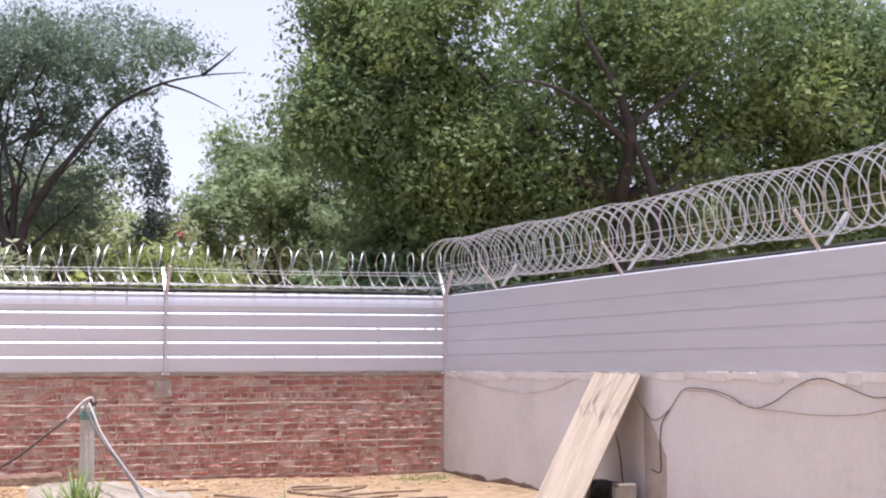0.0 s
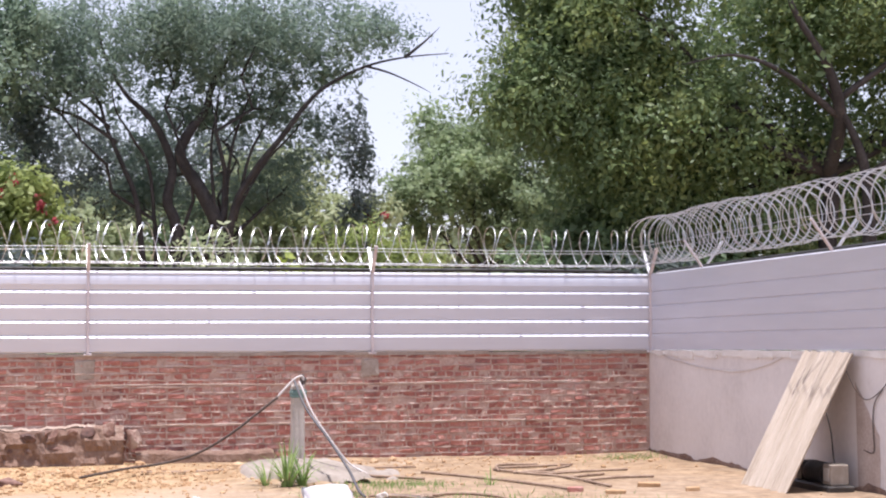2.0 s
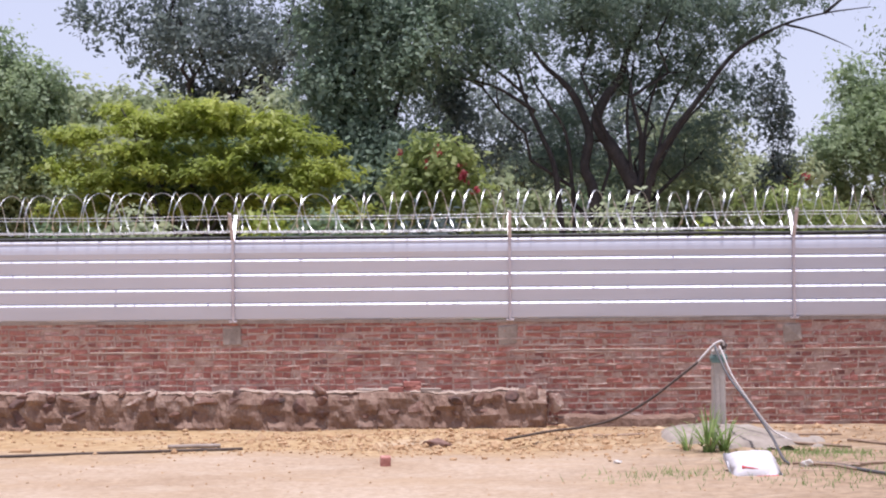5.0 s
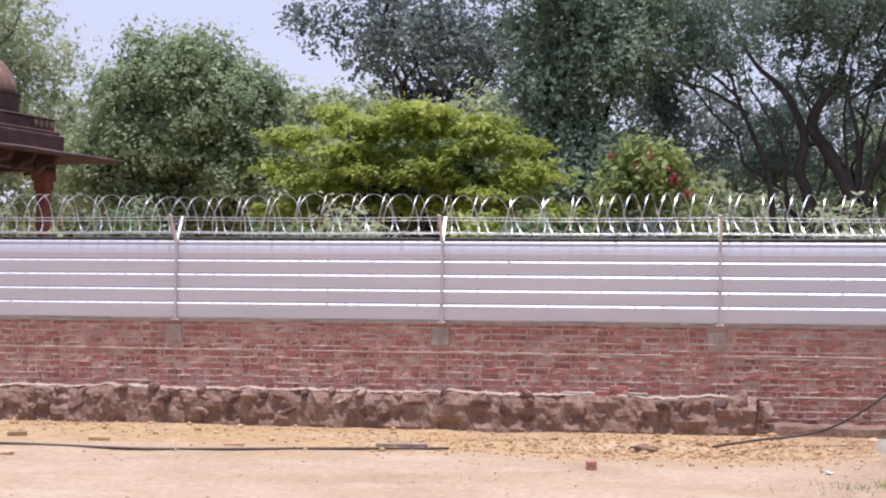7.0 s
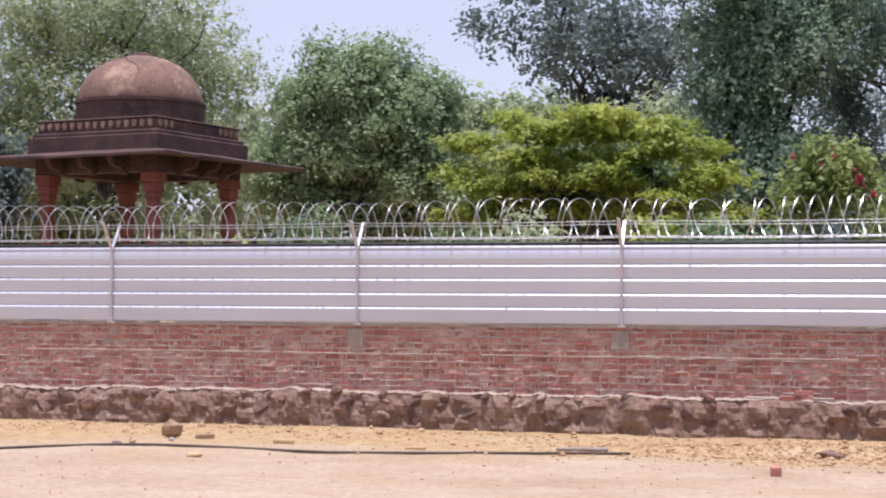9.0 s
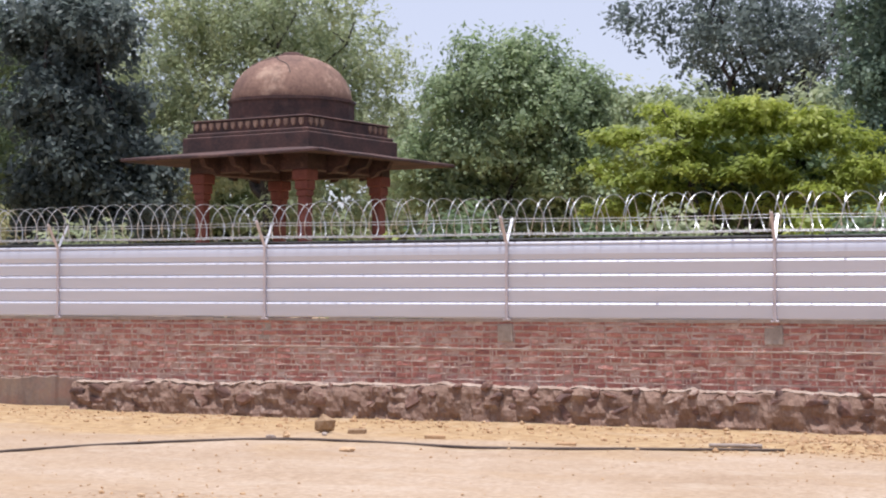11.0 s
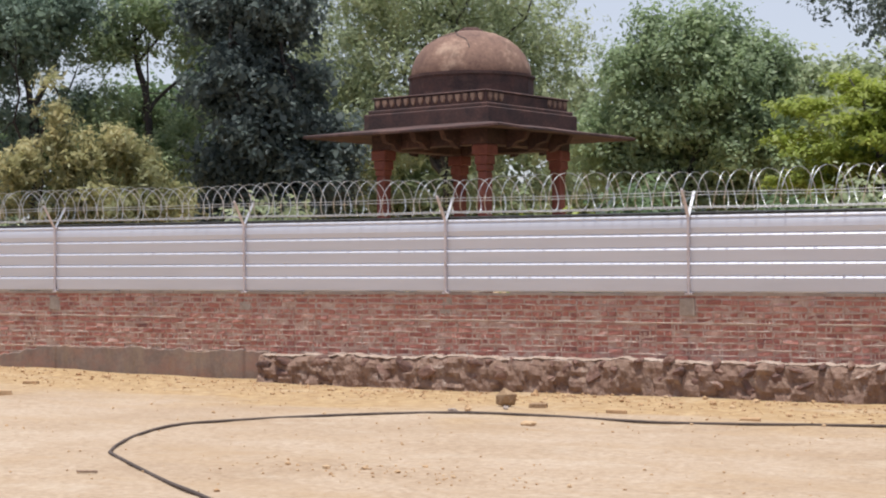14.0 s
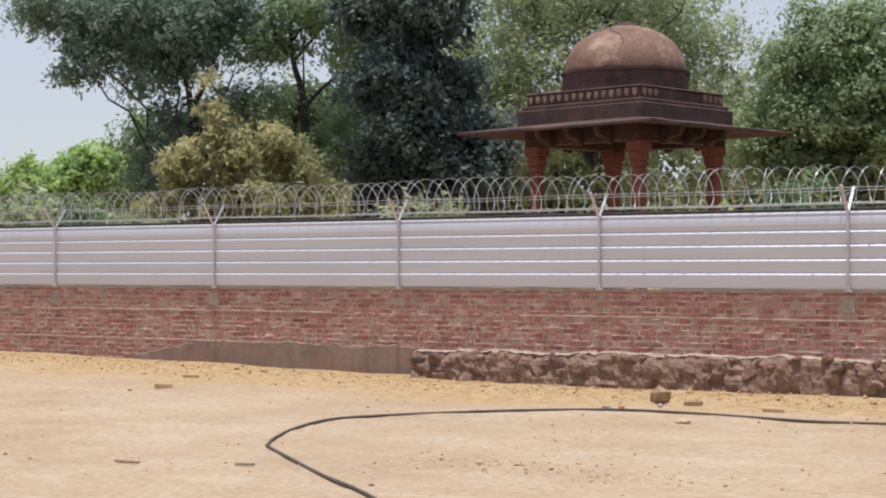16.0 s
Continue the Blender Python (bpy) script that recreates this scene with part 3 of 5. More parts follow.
    b = [bm.verts.new((u * 0.8, -0.025, 0.02 + z * 0.82)) for u, z in pr]
    bm.faces.new(b[::-1])
    for i in range(len(pr)):
        j = (i + 1) % len(pr)
        bm.faces.new((a[i], b[i], b[j], a[j]))
    bmesh.ops.recalc_face_normals(bm, faces=bm.faces)
    petal = mesh_of("petal", bm, PALESTONE)
    for s in range(4):
        for i in range(15):
            if s in (1,) and 2 < i < 11:
                continue
            ob = new("petal", petal)
            ob.parent = t
            ob.matrix_basis = Matrix.Rotation(s * math.pi / 2, 4, "Z") @ Matrix.Translation((-1.26 + i * 0.18, -1.381, 4.815))
    bm = bmesh.new()
    for r, z0, z1 in ((1.24, 5.03, 5.44), (1.27, 5.40, 5.46)):
        lo = [bm.verts.new((r * math.cos(k * math.pi / 8 + 0.196), r * math.sin(k * math.pi / 8 + 0.196), z0)) for k in range(16)]
        hi = [bm.verts.new((v.co.x, v.co.y, z1)) for v in lo]
        for k in range(16):
            bm.faces.new((lo[k], lo[(k + 1) % 16], hi[(k + 1) % 16], hi[k]))
        bm.faces.new(hi)
    part("drum", bm, SANDSTONE, t)
    prof = [(1.19, 5.44), (1.20, 5.52), (1.17, 5.68), (1.09, 5.86), (0.95, 6.04), (0.76, 6.19), (0.52, 6.30), (0.28, 6.36), (0.2, 6.37)]
    bm = bmesh.new()
    prev = None
    for r, z in prof:
        row = [bm.verts.new((r * math.cos(k * math.pi / 20) * (1 + 0.008 * noise.noise((k, z, 1))), r * math.sin(k * math.pi / 20), z)) for k in range(40)]
        if prev:
            for k in range(40):
                bm.faces.new((prev[k], prev[(k + 1) % 40], row[(k + 1) % 40], row[k]))
        prev = row
    bm.faces.new(prev)
    part("dome", bm, DOMESTONE, t, "brown lime-plastered dome with a crack", smooth=True)
    bm = bmesh.new()
    for r0, r1, z0, z1 in ((0.26, 0.24, 6.36, 6.40), (0.2, 0.16, 6.40, 6.44)):
        bmesh.ops.create_cone(bm, cap_ends=True, segments=16, radius1=r0, radius2=r1, depth=z1 - z0, matrix=Matrix.Translation((0, 0, (z0 + z1) / 2)))
    part("finial", bm, SANDSTONE, t)
    crack = [(-0.5, -0.62), (-0.35, -0.72), (-0.28, -0.6), (-0.1, -0.66), (0.05, -0.55), (0.2, -0.7), (0.45, -0.75), (0.6, -0.85)]
    pts = []
    for x, y in crack:
        r = math.hypot(x, y)
        z = np.interp(r, [q[0] for q in prof[::-1]], [q[1] for q in prof[::-1]])
        pts.append((x, y, z))
    raw("dome_crack", *tube_data(spline(pts, 4), 0.012, 5), BARK, t)
    return t


pavilion((-14.03, 28.76, -0.05), radians(-10.8))

# ---- the planting behind the wall ----
tree(11, (13.9, 27.0, 0), [(-2.5, 1, 6.7, 3.4, 2.0, 2.2), (2.5, 0, 7.0, 4.2, 2.0, 2.2), (-3.0, 0.5, 4.9, 2.0, 1.5, 1.3), (0, 1.5, 4.2, 3.0, 1.3, 1.5), (3.5, 0.5, 4.6, 2.8, 1.6, 1.8), (-1, -0.6, 8.0, 4, 1.5, 0.9), (-4.0, 1.0, 7.2, 1.8, 1.5, 1.8), (6, 0, 6, 2, 1.6, 2.4), (5.2, 0.6, 8.2, 2.4, 1.4, 1.0), (3.2, 1.2, 6.0, 2.4, 1.0, 1.6), (0.3, 1.6, 5.6, 1.8, 0.8, 1.3), (-5.5, 0.5, 6.8, 1.2, 1.2, 1.7), (-5.4, 0.5, 8.2, 1.4, 1.2, 0.9), (-4.5, 0.5, 5.3, 1.2, 1.1, 1.0), (-5.9, 0.6, 5.9, 0.7, 0.9, 0.8), (-2.0, 1.0, 3.9, 2.2, 1.2, 1.0)],
     LEAF_NEEM, "large dense neem tree with drooping dark green foliage", 18500, 0.034, 390, 0.72, 0.2, 4.6, (-0.3, 0), 10, 1.6, 0.42, 0.34, dense=0.9, heart=2.0, loose=0.15, lie=0.2, flat=0.9,
     extra=[(0.15, (-0.3, 0, 4.4), (-0.5, -0.9, 5.3), (-0.9, -1.2, 6.2), (-1.6, -1.3, 7.2), (-1.9, -1.3, 8.5)), (0.07, (-0.5, -0.9, 5.3), (-1.6, -1.1, 6.0), (-2.6, -1.2, 6.3), (-3.6, -1.2, 6.1)), (0.07, (-0.6, -1, 5.6), (0.6, -1.3, 6.6), (0.9, -1.3, 7.6)),
            (0.15, (0.2, -0.6, 2.4), (0.0, -0.9, 4.2), (-0.4, -1.0, 5.2), (-0.9, -1.0, 5.9)), (0.06, (0.0, -1.0, 4.3), (0.6, -1.1, 4.7), (1.3, -1.1, 4.8))])
tree(12, (10.3, 38.6, 0), [(-0.9, 0, 5.2, 1.5, 1.2, 0.9), (-0.9, 0.3, 6.7, 0.7, 0.9, 0.7), (0.8, 0, 4.6, 1.5, 1.3, 1.4), (-1.5, 0, 4.2, 1.1, 0.8, 0.9), (1.8, 0.2, 5.0, 1.4, 1.0, 1.6), (-0.4, 0, 5.9, 0.9, 0.8, 0.5), (1.0, 0.2, 6.4, 1.2, 0.9, 0.9)], LEAF_PALE, "slender feathery light green young tree", 5600, 0.042, 120, 0.4, 0.12, 3.0, (-0.1, 0), 9, 0.5, 0.3, aspect=0.3, flat=0.4, loose=0.2, dense=0.3)
tree(13, (2.9, 33.9, 0), [(-0.6, 0, 7.9, 3.6, 1.8, 0.7), (-2.8, 0.5, 7.2, 1.6, 1.4, 0.7), (-3.2, 0.3, 6.5, 1.0, 0.9, 0.4), (1.6, 0.5, 8.2, 2.4, 1.6, 0.7), (-0.4, 0.6, 6.9, 1.8, 1.0, 0.45), (1.2, 0.6, 7.0, 1.6, 1.0, 0.4), (2.5, 0.2, 7.3, 1.0, 0.7, 0.35), (-1.2, 1.2, 5.0, 0.8, 0.6, 0.8), (1.4, 1.2, 5.0, 1.0, 0.6, 1.0), (2.2, 1.0, 5.3, 0.6, 0.5, 0.9), (-0.2, 1.5, 4.4, 2.2, 0.5, 0.8), (4.3, -0.6, 7.35, 0.6, 0.3, 0.15), (5.0, -0.6, 7.05, 0.3, 0.2, 0.15), (3.6, -0.4, 7.9, 1.0, 0.6, 0.4), (-0.6, 0.8, 6.2, 1.6, 0.9, 0.3), (1.6, 0.8, 6.3, 1.4, 0.8, 0.4)],
     LEAF_ACACIA, "spreading acacia with dark forked trunks and feathery leaves", 7200, 0.036, 340, 0.42, 0.15, 2.4, (-0.1, 0), 5, 0.3, 0.26, 0.32, dense=0.12, flat=0.32, loose=0.25, twigs=5,
     extra=[(0.21, (0.25, 0, 1.6), (0.31, 0, 3.1), (0.19, 0, 3.8), (-0.17, 0, 4.5), (-0.56, 0, 5.15), (-0.35, 0, 5.7), (-0.05, 0.1, 6.1), (0.13, 0.1, 6.7), (0.55, 0.1, 7.5), (0.8, 0.2, 8.3)),
            (0.14, (-0.55, 0, 1.6), (-0.64, 0, 3.6), (-0.82, 0, 4.2), (-0.72, 0, 4.9), (-1.0, 0, 5.66), (-1.3, 0, 6.05), (-1.7, 0.1, 6.45), (-2.1, 0.2, 7.2), (-2.3, 0.2, 8.0)),
            (0.08, (-1.2, 0, 1.6), (-1.36, 0, 3.4), (-1.48, 0, 4.3), (-1.77, 0, 5.0), (-2.07, 0, 5.7), (-2.25, 0.1, 6.3), (-2.7, 0.1, 7.0), (-3.0, 0.1, 7.8)),
            (0.05, (-1.0, 0, 1.6), (-1.15, 0, 4.6), (-1.55, -0.1, 5.5), (-1.9, -0.1, 6.1), (-2.0, 0, 7.0)),
            (0.09, (0.4, -0.1, 1.6), (0.49, -0.2, 3.8), (0.9, -0.4, 4.75), (1.5, -0.5, 5.54), (2.03, -0.6, 6.26), (2.5, -0.6, 6.68), (3.28, -0.6, 7.08), (4.12, -0.6, 7.3), (5.07, -0.6, 7.42)),
            (0.045, (0.2, -0.1, 3.6), (0.07, -0.1, 5.2), (0.19, 0, 6.1), (0.3, 0, 7.0)), (0.05, (0.37, 0, 3.8), (0.49, 0, 5.2), (0.79, 0, 6.2), (1.26, 0, 7.3)), (0.045, (0.6, 0.1, 3.8), (0.9, 0.1, 5.2), (1.38, 0.1, 6.1), (1.98, 0.1, 7.2)), (0.04, (0.5, 0.1, 3.8), (1.2, 0.1, 5.0), (1.9, 0.1, 5.8), (2.4, 0.1, 6.6)),
            (0.045, (-1.85, 0, 5.4), (-2.67, -0.1, 5.9), (-3.5, -0.1, 6.1), (-4.0, -0.1, 5.95)), (0.04, (-2.0, 0, 5.7), (-2.9, -0.1, 6.4), (-3.9, -0.1, 6.5)),
            (0.03, (3.28, -0.6, 7.08), (3.8, -0.6, 6.95), (4.4, -0.6, 6.7), (4.7, -0.6, 6.55)), (0.04, (4.12, -0.6, 7.3), (4.6, -0.5, 7.7), (4.9, -0.5, 8.0))])
tree(27, (6.3, 34.6, 0), [(0, 0, 5.4, 0.22, 0.3, 1.5), (-0.3, 0.2, 6.1, 0.35, 0.3, 0.9), (-0.1, 0, 4.0, 0.3, 0.3, 0.8)], LEAF_BLUE, "thin curtain of hanging creeper strands", 420, 0.036, 40, 0.16, 0.03, 2.6, limbs=12, droop=3.0, spread=0.5, loose=0.06, aspect=0.4, name="hanging_creeper", category="creeper", flat=1.6)
tree(28, (-0.75, 34.6, 0), [(0, 0, 5.7, 0.4, 0.3, 0.9), (0.5, 0.2, 5.2, 0.3, 0.3, 0.9), (-0.2, 0, 6.4, 0.4, 0.3, 0.4)], LEAF_BLUE, "thin curtain of hanging creeper strands", 380, 0.036, 40, 0.16, 0.03, 2.6, limbs=10, droop=3.0, spread=0.5, loose=0.06, aspect=0.4, name="hanging_creeper", category="creeper", flat=1.6)
tree(14, (-2.2, 32.9, 0), [(0, 0, 4.7, 1.15, 1.0, 1.6), (-0.1, 0.2, 6.6, 1.6, 1.1, 1.3), (-0.4, 0.2, 7.9, 2.4, 1.3, 0.9), (0.1, 0, 3.5, 0.75, 0.8, 0.9)], LEAF_VINE, "dark creeper-covered tree hanging in a dense column", 5200, 0.036, 110, 0.5, 0.2, 3.5, limbs=5, droop=2.0, spread=0.34, loose=0.15, dense=0.4, heart=2.4, lie=0.2)
tree(15, (-8.3, 49.4, 0), [(0.4, 0, 9.0, 3.0, 2.5, 1.6), (-1.4, 0, 10.6, 3.2, 1.8, 1.1), (2.6, 0, 9.8, 2.2, 1.6, 1.5), (-2.4, 0, 9.6, 1.2, 1.0, 0.8), (0.6, 0, 7.6, 2.4, 1.4, 0.8)], LEAF_BLUE, "distant blue-green tree with open crown", 1900, 0.06, 200, 0.42, 0.26, 6.0, limbs=14, dense=0.06)
tree(16, (-5.6, 29.5, 0), [(0.4, 0, 5.05, 0.9, 0.8, 0.2), (-1.0, 0.2, 4.95, 0.6, 0.7, 0.2), (1.3, 0, 4.75, 0.9, 0.8, 0.2), (-0.2, -0.2, 4.65, 0.9, 0.8, 0.2), (-1.7, 0, 4.6, 0.6, 0.7, 0.2), (2.1, 0.2, 4.4, 0.7, 0.8, 0.2), (0.9, -0.3, 4.3, 0.9, 0.8, 0.2), (-0.9, -0.3, 4.2, 1.0, 0.8, 0.2), (-1.9, -0.1, 4.0, 0.6, 0.8, 0.2), (2.5, 0, 3.85, 0.6, 0.7, 0.2), (0.3, -0.4, 3.85, 1.2, 0.8, 0.2), (-1.2, -0.3, 3.6, 0.9, 0.8, 0.2), (1.7, -0.3, 3.5, 1.0, 0.8, 0.2), (0.2, -0.4, 3.3, 1.4, 0.8, 0.2), (-1.9, -0.2, 3.2, 0.6, 0.8, 0.2), (2.6, 0, 3.1, 0.6, 0.8, 0.2)], LEAF_LIME, "broad bright lime-green tree with layered leaf rosettes", 3400, 0.05, 190, 0.22, 0.12, 2.0, limbs=8, droop=0.0, spread=0.16, aspect=0.36, flat=0.3, lie=1.2, loose=0.25, dense=0.0)
# darker leaf colour here puts shade under and between the lime-green tiers
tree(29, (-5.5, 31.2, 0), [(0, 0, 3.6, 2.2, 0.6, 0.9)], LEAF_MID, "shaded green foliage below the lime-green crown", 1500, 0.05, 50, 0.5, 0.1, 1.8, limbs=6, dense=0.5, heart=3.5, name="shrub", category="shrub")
tree(17, (-13.2, 39.9, 0), [(0, 0, 6.2, 2.2, 1.8, 1.8), (0.4, 0, 7.9, 0.9, 1.0, 0.8), (0.9, 0, 8.7, 0.35, 0.4, 0.45), (-1.0, 0, 7.2, 0.9, 1.1, 0.9), (1.3, 0.2, 6.0, 1.3, 1.2, 1.6), (0.2, 0, 4.2, 2.7, 1.2, 1.5), (1.9, 0.3, 4.6, 1.2, 1, 1.4), (-1.9, 0, 5.0, 1.0, 1, 1.4)], LEAF_PALE, "rounded mid-green tree with fine foliage", 9000, 0.046, 170, 0.45, 0.16, 3.0, limbs=9, droop=0.1, dense=0.3, heart=2.2)
tree(18, (-22.6, 44.7, 0), [(0, 0, 7.6, 4.0, 2, 2.6), (3.0, 1, 8.2, 2.2, 2, 1.6), (-3, 0, 7.0, 2.5, 2, 2.4), (0, 1, 9.8, 3.4, 1.6, 1.1), (2.2, 0, 5.0, 3, 1.6, 2.0), (-6, 1, 8, 3, 2, 3), (1.6, 0, 10.5, 1.9, 1.6, 1.1), (-2, 0, 11, 3, 1.6, 1.1)], LEAF_OLIVE, "tall dusty olive-green tree behind the pavilion", 8600, 0.052, 250, 0.7, 0.24, 4.5, limbs=10, droop=0.7, spread=0.4, aspect=0.34, loose=0.2, dense=0.3, heart=2.0)
tree(19, (-19.8, 30.2, 0), [(0, 0, 6.2, 1.3, 1.2, 2.2), (0.5, 0.3, 4.2, 1.5, 1.2, 1.5), (-0.2, 0, 7.8, 1.6, 1.2, 0.9), (-0.9, 0.2, 3.6, 1.0, 1.0, 1.2)], LEAF_DARK, "dense very dark green tree", 4600, 0.046, 120, 0.42, 0.2, 3.5, limbs=6, droop=0.7, dense=0.6, heart=2.4)
tree(20, (-20.9, 25.9, 0), [(-0.86, -0.69, 5.3, 0.22, 0.22, 0.4), (-0.74, -0.6, 4.6, 0.38, 0.35, 0.5), (-1.29, -1.04, 3.7, 0.5, 0.45, 0.5), (-0.47, -0.38, 3.8, 0.6, 0.5, 0.7), (0.16, 0.13, 4.1, 0.45, 0.4, 0.5), (0.62, 0.5, 3.7, 0.5, 0.45, 0.45), (1.09, 0.88, 3.2, 0.4, 0.4, 0.35), (-0.16, -0.13, 3.0, 1.5, 1.1, 0.45), (-1.56, -1.26, 3.0, 0.4, 0.4, 0.4)], LEAF_BROWN, "yellowing shrub-like young tree close behind the fence", 1900, 0.058, 130, 0.2, 0.05, 1.8, limbs=12, droop=1.6, spread=0.18, aspect=0.26, loose=0.3, lie=0.2, dense=0.2, heart=1.4)
tree(21, (-25.6, 29.14, 0), [(-0.47, -0.37, 7.4, 1.7, 1.6, 0.6), (-1.49, -1.18, 7.1, 1.2, 1.2, 0.5), (0.47, 0.37, 7.9, 1.5, 1.3, 0.6), (-2.04, -1.61, 6.5, 0.7, 0.7, 0.4), (-0.79, -0.62, 6.3, 0.9, 0.9, 0.5), (0.16, 0.12, 6.6, 0.7, 0.7, 0.4), (-0.47, -0.37, 5.4, 0.55, 0.5, 0.5), (-0.55, -0.43, 4.4, 0.6, 0.5, 0.6), (-0.63, -0.5, 3.5, 0.6, 0.5, 0.5), (0.63, 0.5, 5.6, 0.5, 0.5, 0.5), (-1.73, -1.36, 7.9, 1.8, 1.5, 0.5), (-2.83, -2.23, 7.9, 0.8, 0.8, 0.5)], LEAF_ACACIA, "tall tree with branching dark limbs and light crown", 5200, 0.042, 340, 0.32, 0.12, 3.0, (0, 0), 5, 0.7, aspect=0.34, flat=0.5, loose=0.2, dense=0.2,
     extra=[(0.13, (0.0, 0.0, 1.6), (0.0, 0.0, 3.5), (-0.04, -0.03, 5.4), (-0.27, -0.22, 6.36), (-1.02, -0.81, 7.0), (-1.73, -1.36, 7.4)), (0.09, (-0.04, -0.03, 5.3), (0.39, 0.31, 6.5), (0.51, 0.4, 7.6)), (0.06, (-0.24, -0.19, 6.2), (-0.16, -0.12, 7.0), (-0.39, -0.31, 7.9)), (0.06, (0.0, 0.0, 4.6), (0.55, 0.43, 5.6), (0.86, 0.68, 6.6)), (0.05, (-0.63, -0.5, 6.7), (-1.26, -0.99, 6.6), (-2.04, -1.61, 6.3))])
tree(30, (-23.57, 30.74, 0), [(0.0, 0.0, 7.9, 1.4, 1.2, 0.5), (-0.71, -0.56, 7.0, 0.7, 0.7, 0.45), (0.94, 0.74, 7.0, 0.8, 0.7, 0.4), (1.1, 0.87, 5.6, 0.6, 0.5, 0.6), (0.71, 0.56, 4.6, 0.9, 0.7, 0.7), (-0.71, -0.56, 5.6, 0.6, 0.6, 0.5), (-0.79, -0.62, 4.4, 0.8, 0.6, 0.7), (0.16, 0.12, 4.0, 1.2, 0.8, 0.6)], LEAF_PALE, "open feathery tree with dark forked trunk", 3000, 0.042, 190, 0.3, 0.11, 3.0, (0, 0), 4, 0.6, aspect=0.34, flat=0.5, loose=0.2, dense=0.12,
     extra=[(0.12, (0.08, 0.06, 1.6), (0.04, 0.03, 5.3), (-0.16, -0.12, 6.5), (-0.22, -0.17, 7.6), (-0.16, -0.12, 8.4)), (0.08, (0.04, 0.03, 5.0), (0.12, 0.09, 5.5), (0.67, 0.53, 6.2), (1.18, 0.93, 6.9)), (0.05, (-0.16, -0.12, 6.5), (0.31, 0.25, 7.2), (0.71, 0.56, 7.9)), (0.05, (-0.16, -0.12, 6.7), (-0.63, -0.5, 7.4), (-0.86, -0.68, 8.0)), (0.04, (-0.17, -0.14, 7.0), (0.08, 0.06, 7.5), (0.24, 0.19, 8.2))])
tree(40, (-28.8, 34.6, 0), [(0, 0, 5.0, 1.8, 1.2, 1.2), (-1.5, -1.2, 4.6, 1.5, 1.2, 1.2), (1.6, 1.2, 5.2, 1.6, 1.2, 1.4), (3.0, 2.4, 5.8, 1.6, 1.2, 1.6)], LEAF_MID, "shaded green tree low behind the taller ones", 3600, 0.055, 90, 0.5, 0.12, 2.4, limbs=7, dense=0.3)
tree(22, (-50.3, 48.6, 0), [(1.1, 1.15, 5.4, 1.6, 1.5, 1.1), (2.21, 2.3, 4.9, 1.3, 1.2, 1.1), (-0.62, -0.65, 4.8, 1.5, 1.4, 0.9)], LEAF_FAR, "far rounded green tree", 2600, 0.085, 70, 0.55, 0.16, 2.8, limbs=6, spread=0.3, dense=0.4, heart=3.0)
tree(24, (-55.5, 46.0, 0), [(-1.0, 0, 4.2, 2.4, 2, 1.2), (1.0, 0, 4.8, 1.4, 1.6, 1.2)], LEAF_FAR, "far rounded green tree", 2400, 0.085, 60, 0.55, 0.16, 2.4, limbs=6, spread=0.3, dense=0.4, heart=3.0)
tree(23, (-13.5, 57, 0), [(0, 0, 7.4, 3.0, 2, 1.6), (3, 0, 6.6, 3, 2, 1.6)], LEAF_OLIVE, "far pale olive tree", 1800, 0.1, 60, 0.7, 0.2, 4, limbs=8, spread=0.35)
tree(25, (-5.3, 42.0, 0), [(0, 0, 5.6, 1.8, 1.2, 1.5), (1.4, 0, 4.8, 1.4, 1.0, 1.4), (-1.6, 0, 5.0, 1.2, 1.0, 1.2)], LEAF_OLIVE, "dull olive tree half hidden behind the lime-green one", 1900, 0.06, 70, 0.45, 0.12, 3.0, limbs=8)
tree(26, (-0.6, 44.0, 0), [(0, 0, 6.0, 2.0, 1.2, 2.0), (2.2, 0, 6.4, 1.8, 1.0, 1.8), (4.2, 0, 6.0, 1.6, 1.0, 1.8), (5.8, 0, 5.4, 1.2, 1.0, 1.4)], LEAF_BLUE, "thin distant grey-green tree", 1700, 0.05, 130, 0.4, 0.12, 3.0, limbs=10, dense=0.05)
bougain = shrub(31, (-0.9, 28.9, 0), 0.8, 0.6, 4.4, LEAF_GRASS, "bougainvillea bush with scattered red flowers", 800, 0.05, "flowering_shrub", 26)
shrub(32, (5.2, 26.4, 0), 1.0, 0.5, 3.3, LEAF_GRASS, "yellow-green tall wispy shrub", 800, 0.06, clumps=22, aspect=0.2, droop=-0.5)
shrub(33, (5.0, 37.6, 0), 1.5, 0.8, 5.9, LEAF_OLIVE, "dull grey-green bush below the acacia", 1100, 0.06, clumps=26)
shrub(35, (9.4, 28.5, 0), 1.2, 0.8, 3.7, LEAF_MID, "rounded green bush behind the fence corner", 700, 0.06, clumps=22)
shrub(36, (11.6, 28.0, 0), 1.3, 0.8, 3.7, LEAF_NEEM, "rounded green bush behind the fence corner", 700, 0.06, clumps=22)
shrub(37, (-3.2, 36.0, 0), 1.8, 0.9, 5.2, LEAF_MID, "tall green bush between the trees", 900, 0.06, clumps=30)
shrub(38, (0.3, 38.0, 0), 1.8, 0.9, 4.2, LEAF_OLIVE, "tall olive bush between the trees", 900, 0.06, clumps=30)
shrub(39, (3.6, 40.0, 0), 2.2, 0.9, 4.8, LEAF_MID, "tall green bush between the trees", 900, 0.07, clumps=30)
redbush = shrub(34, (6.6, 35.4, 0), 0.8, 0.6, 4.2, LEAF_OLIVE, "low bush with a few reddish flowers", 500, 0.06, "flowering_shrub", 16)


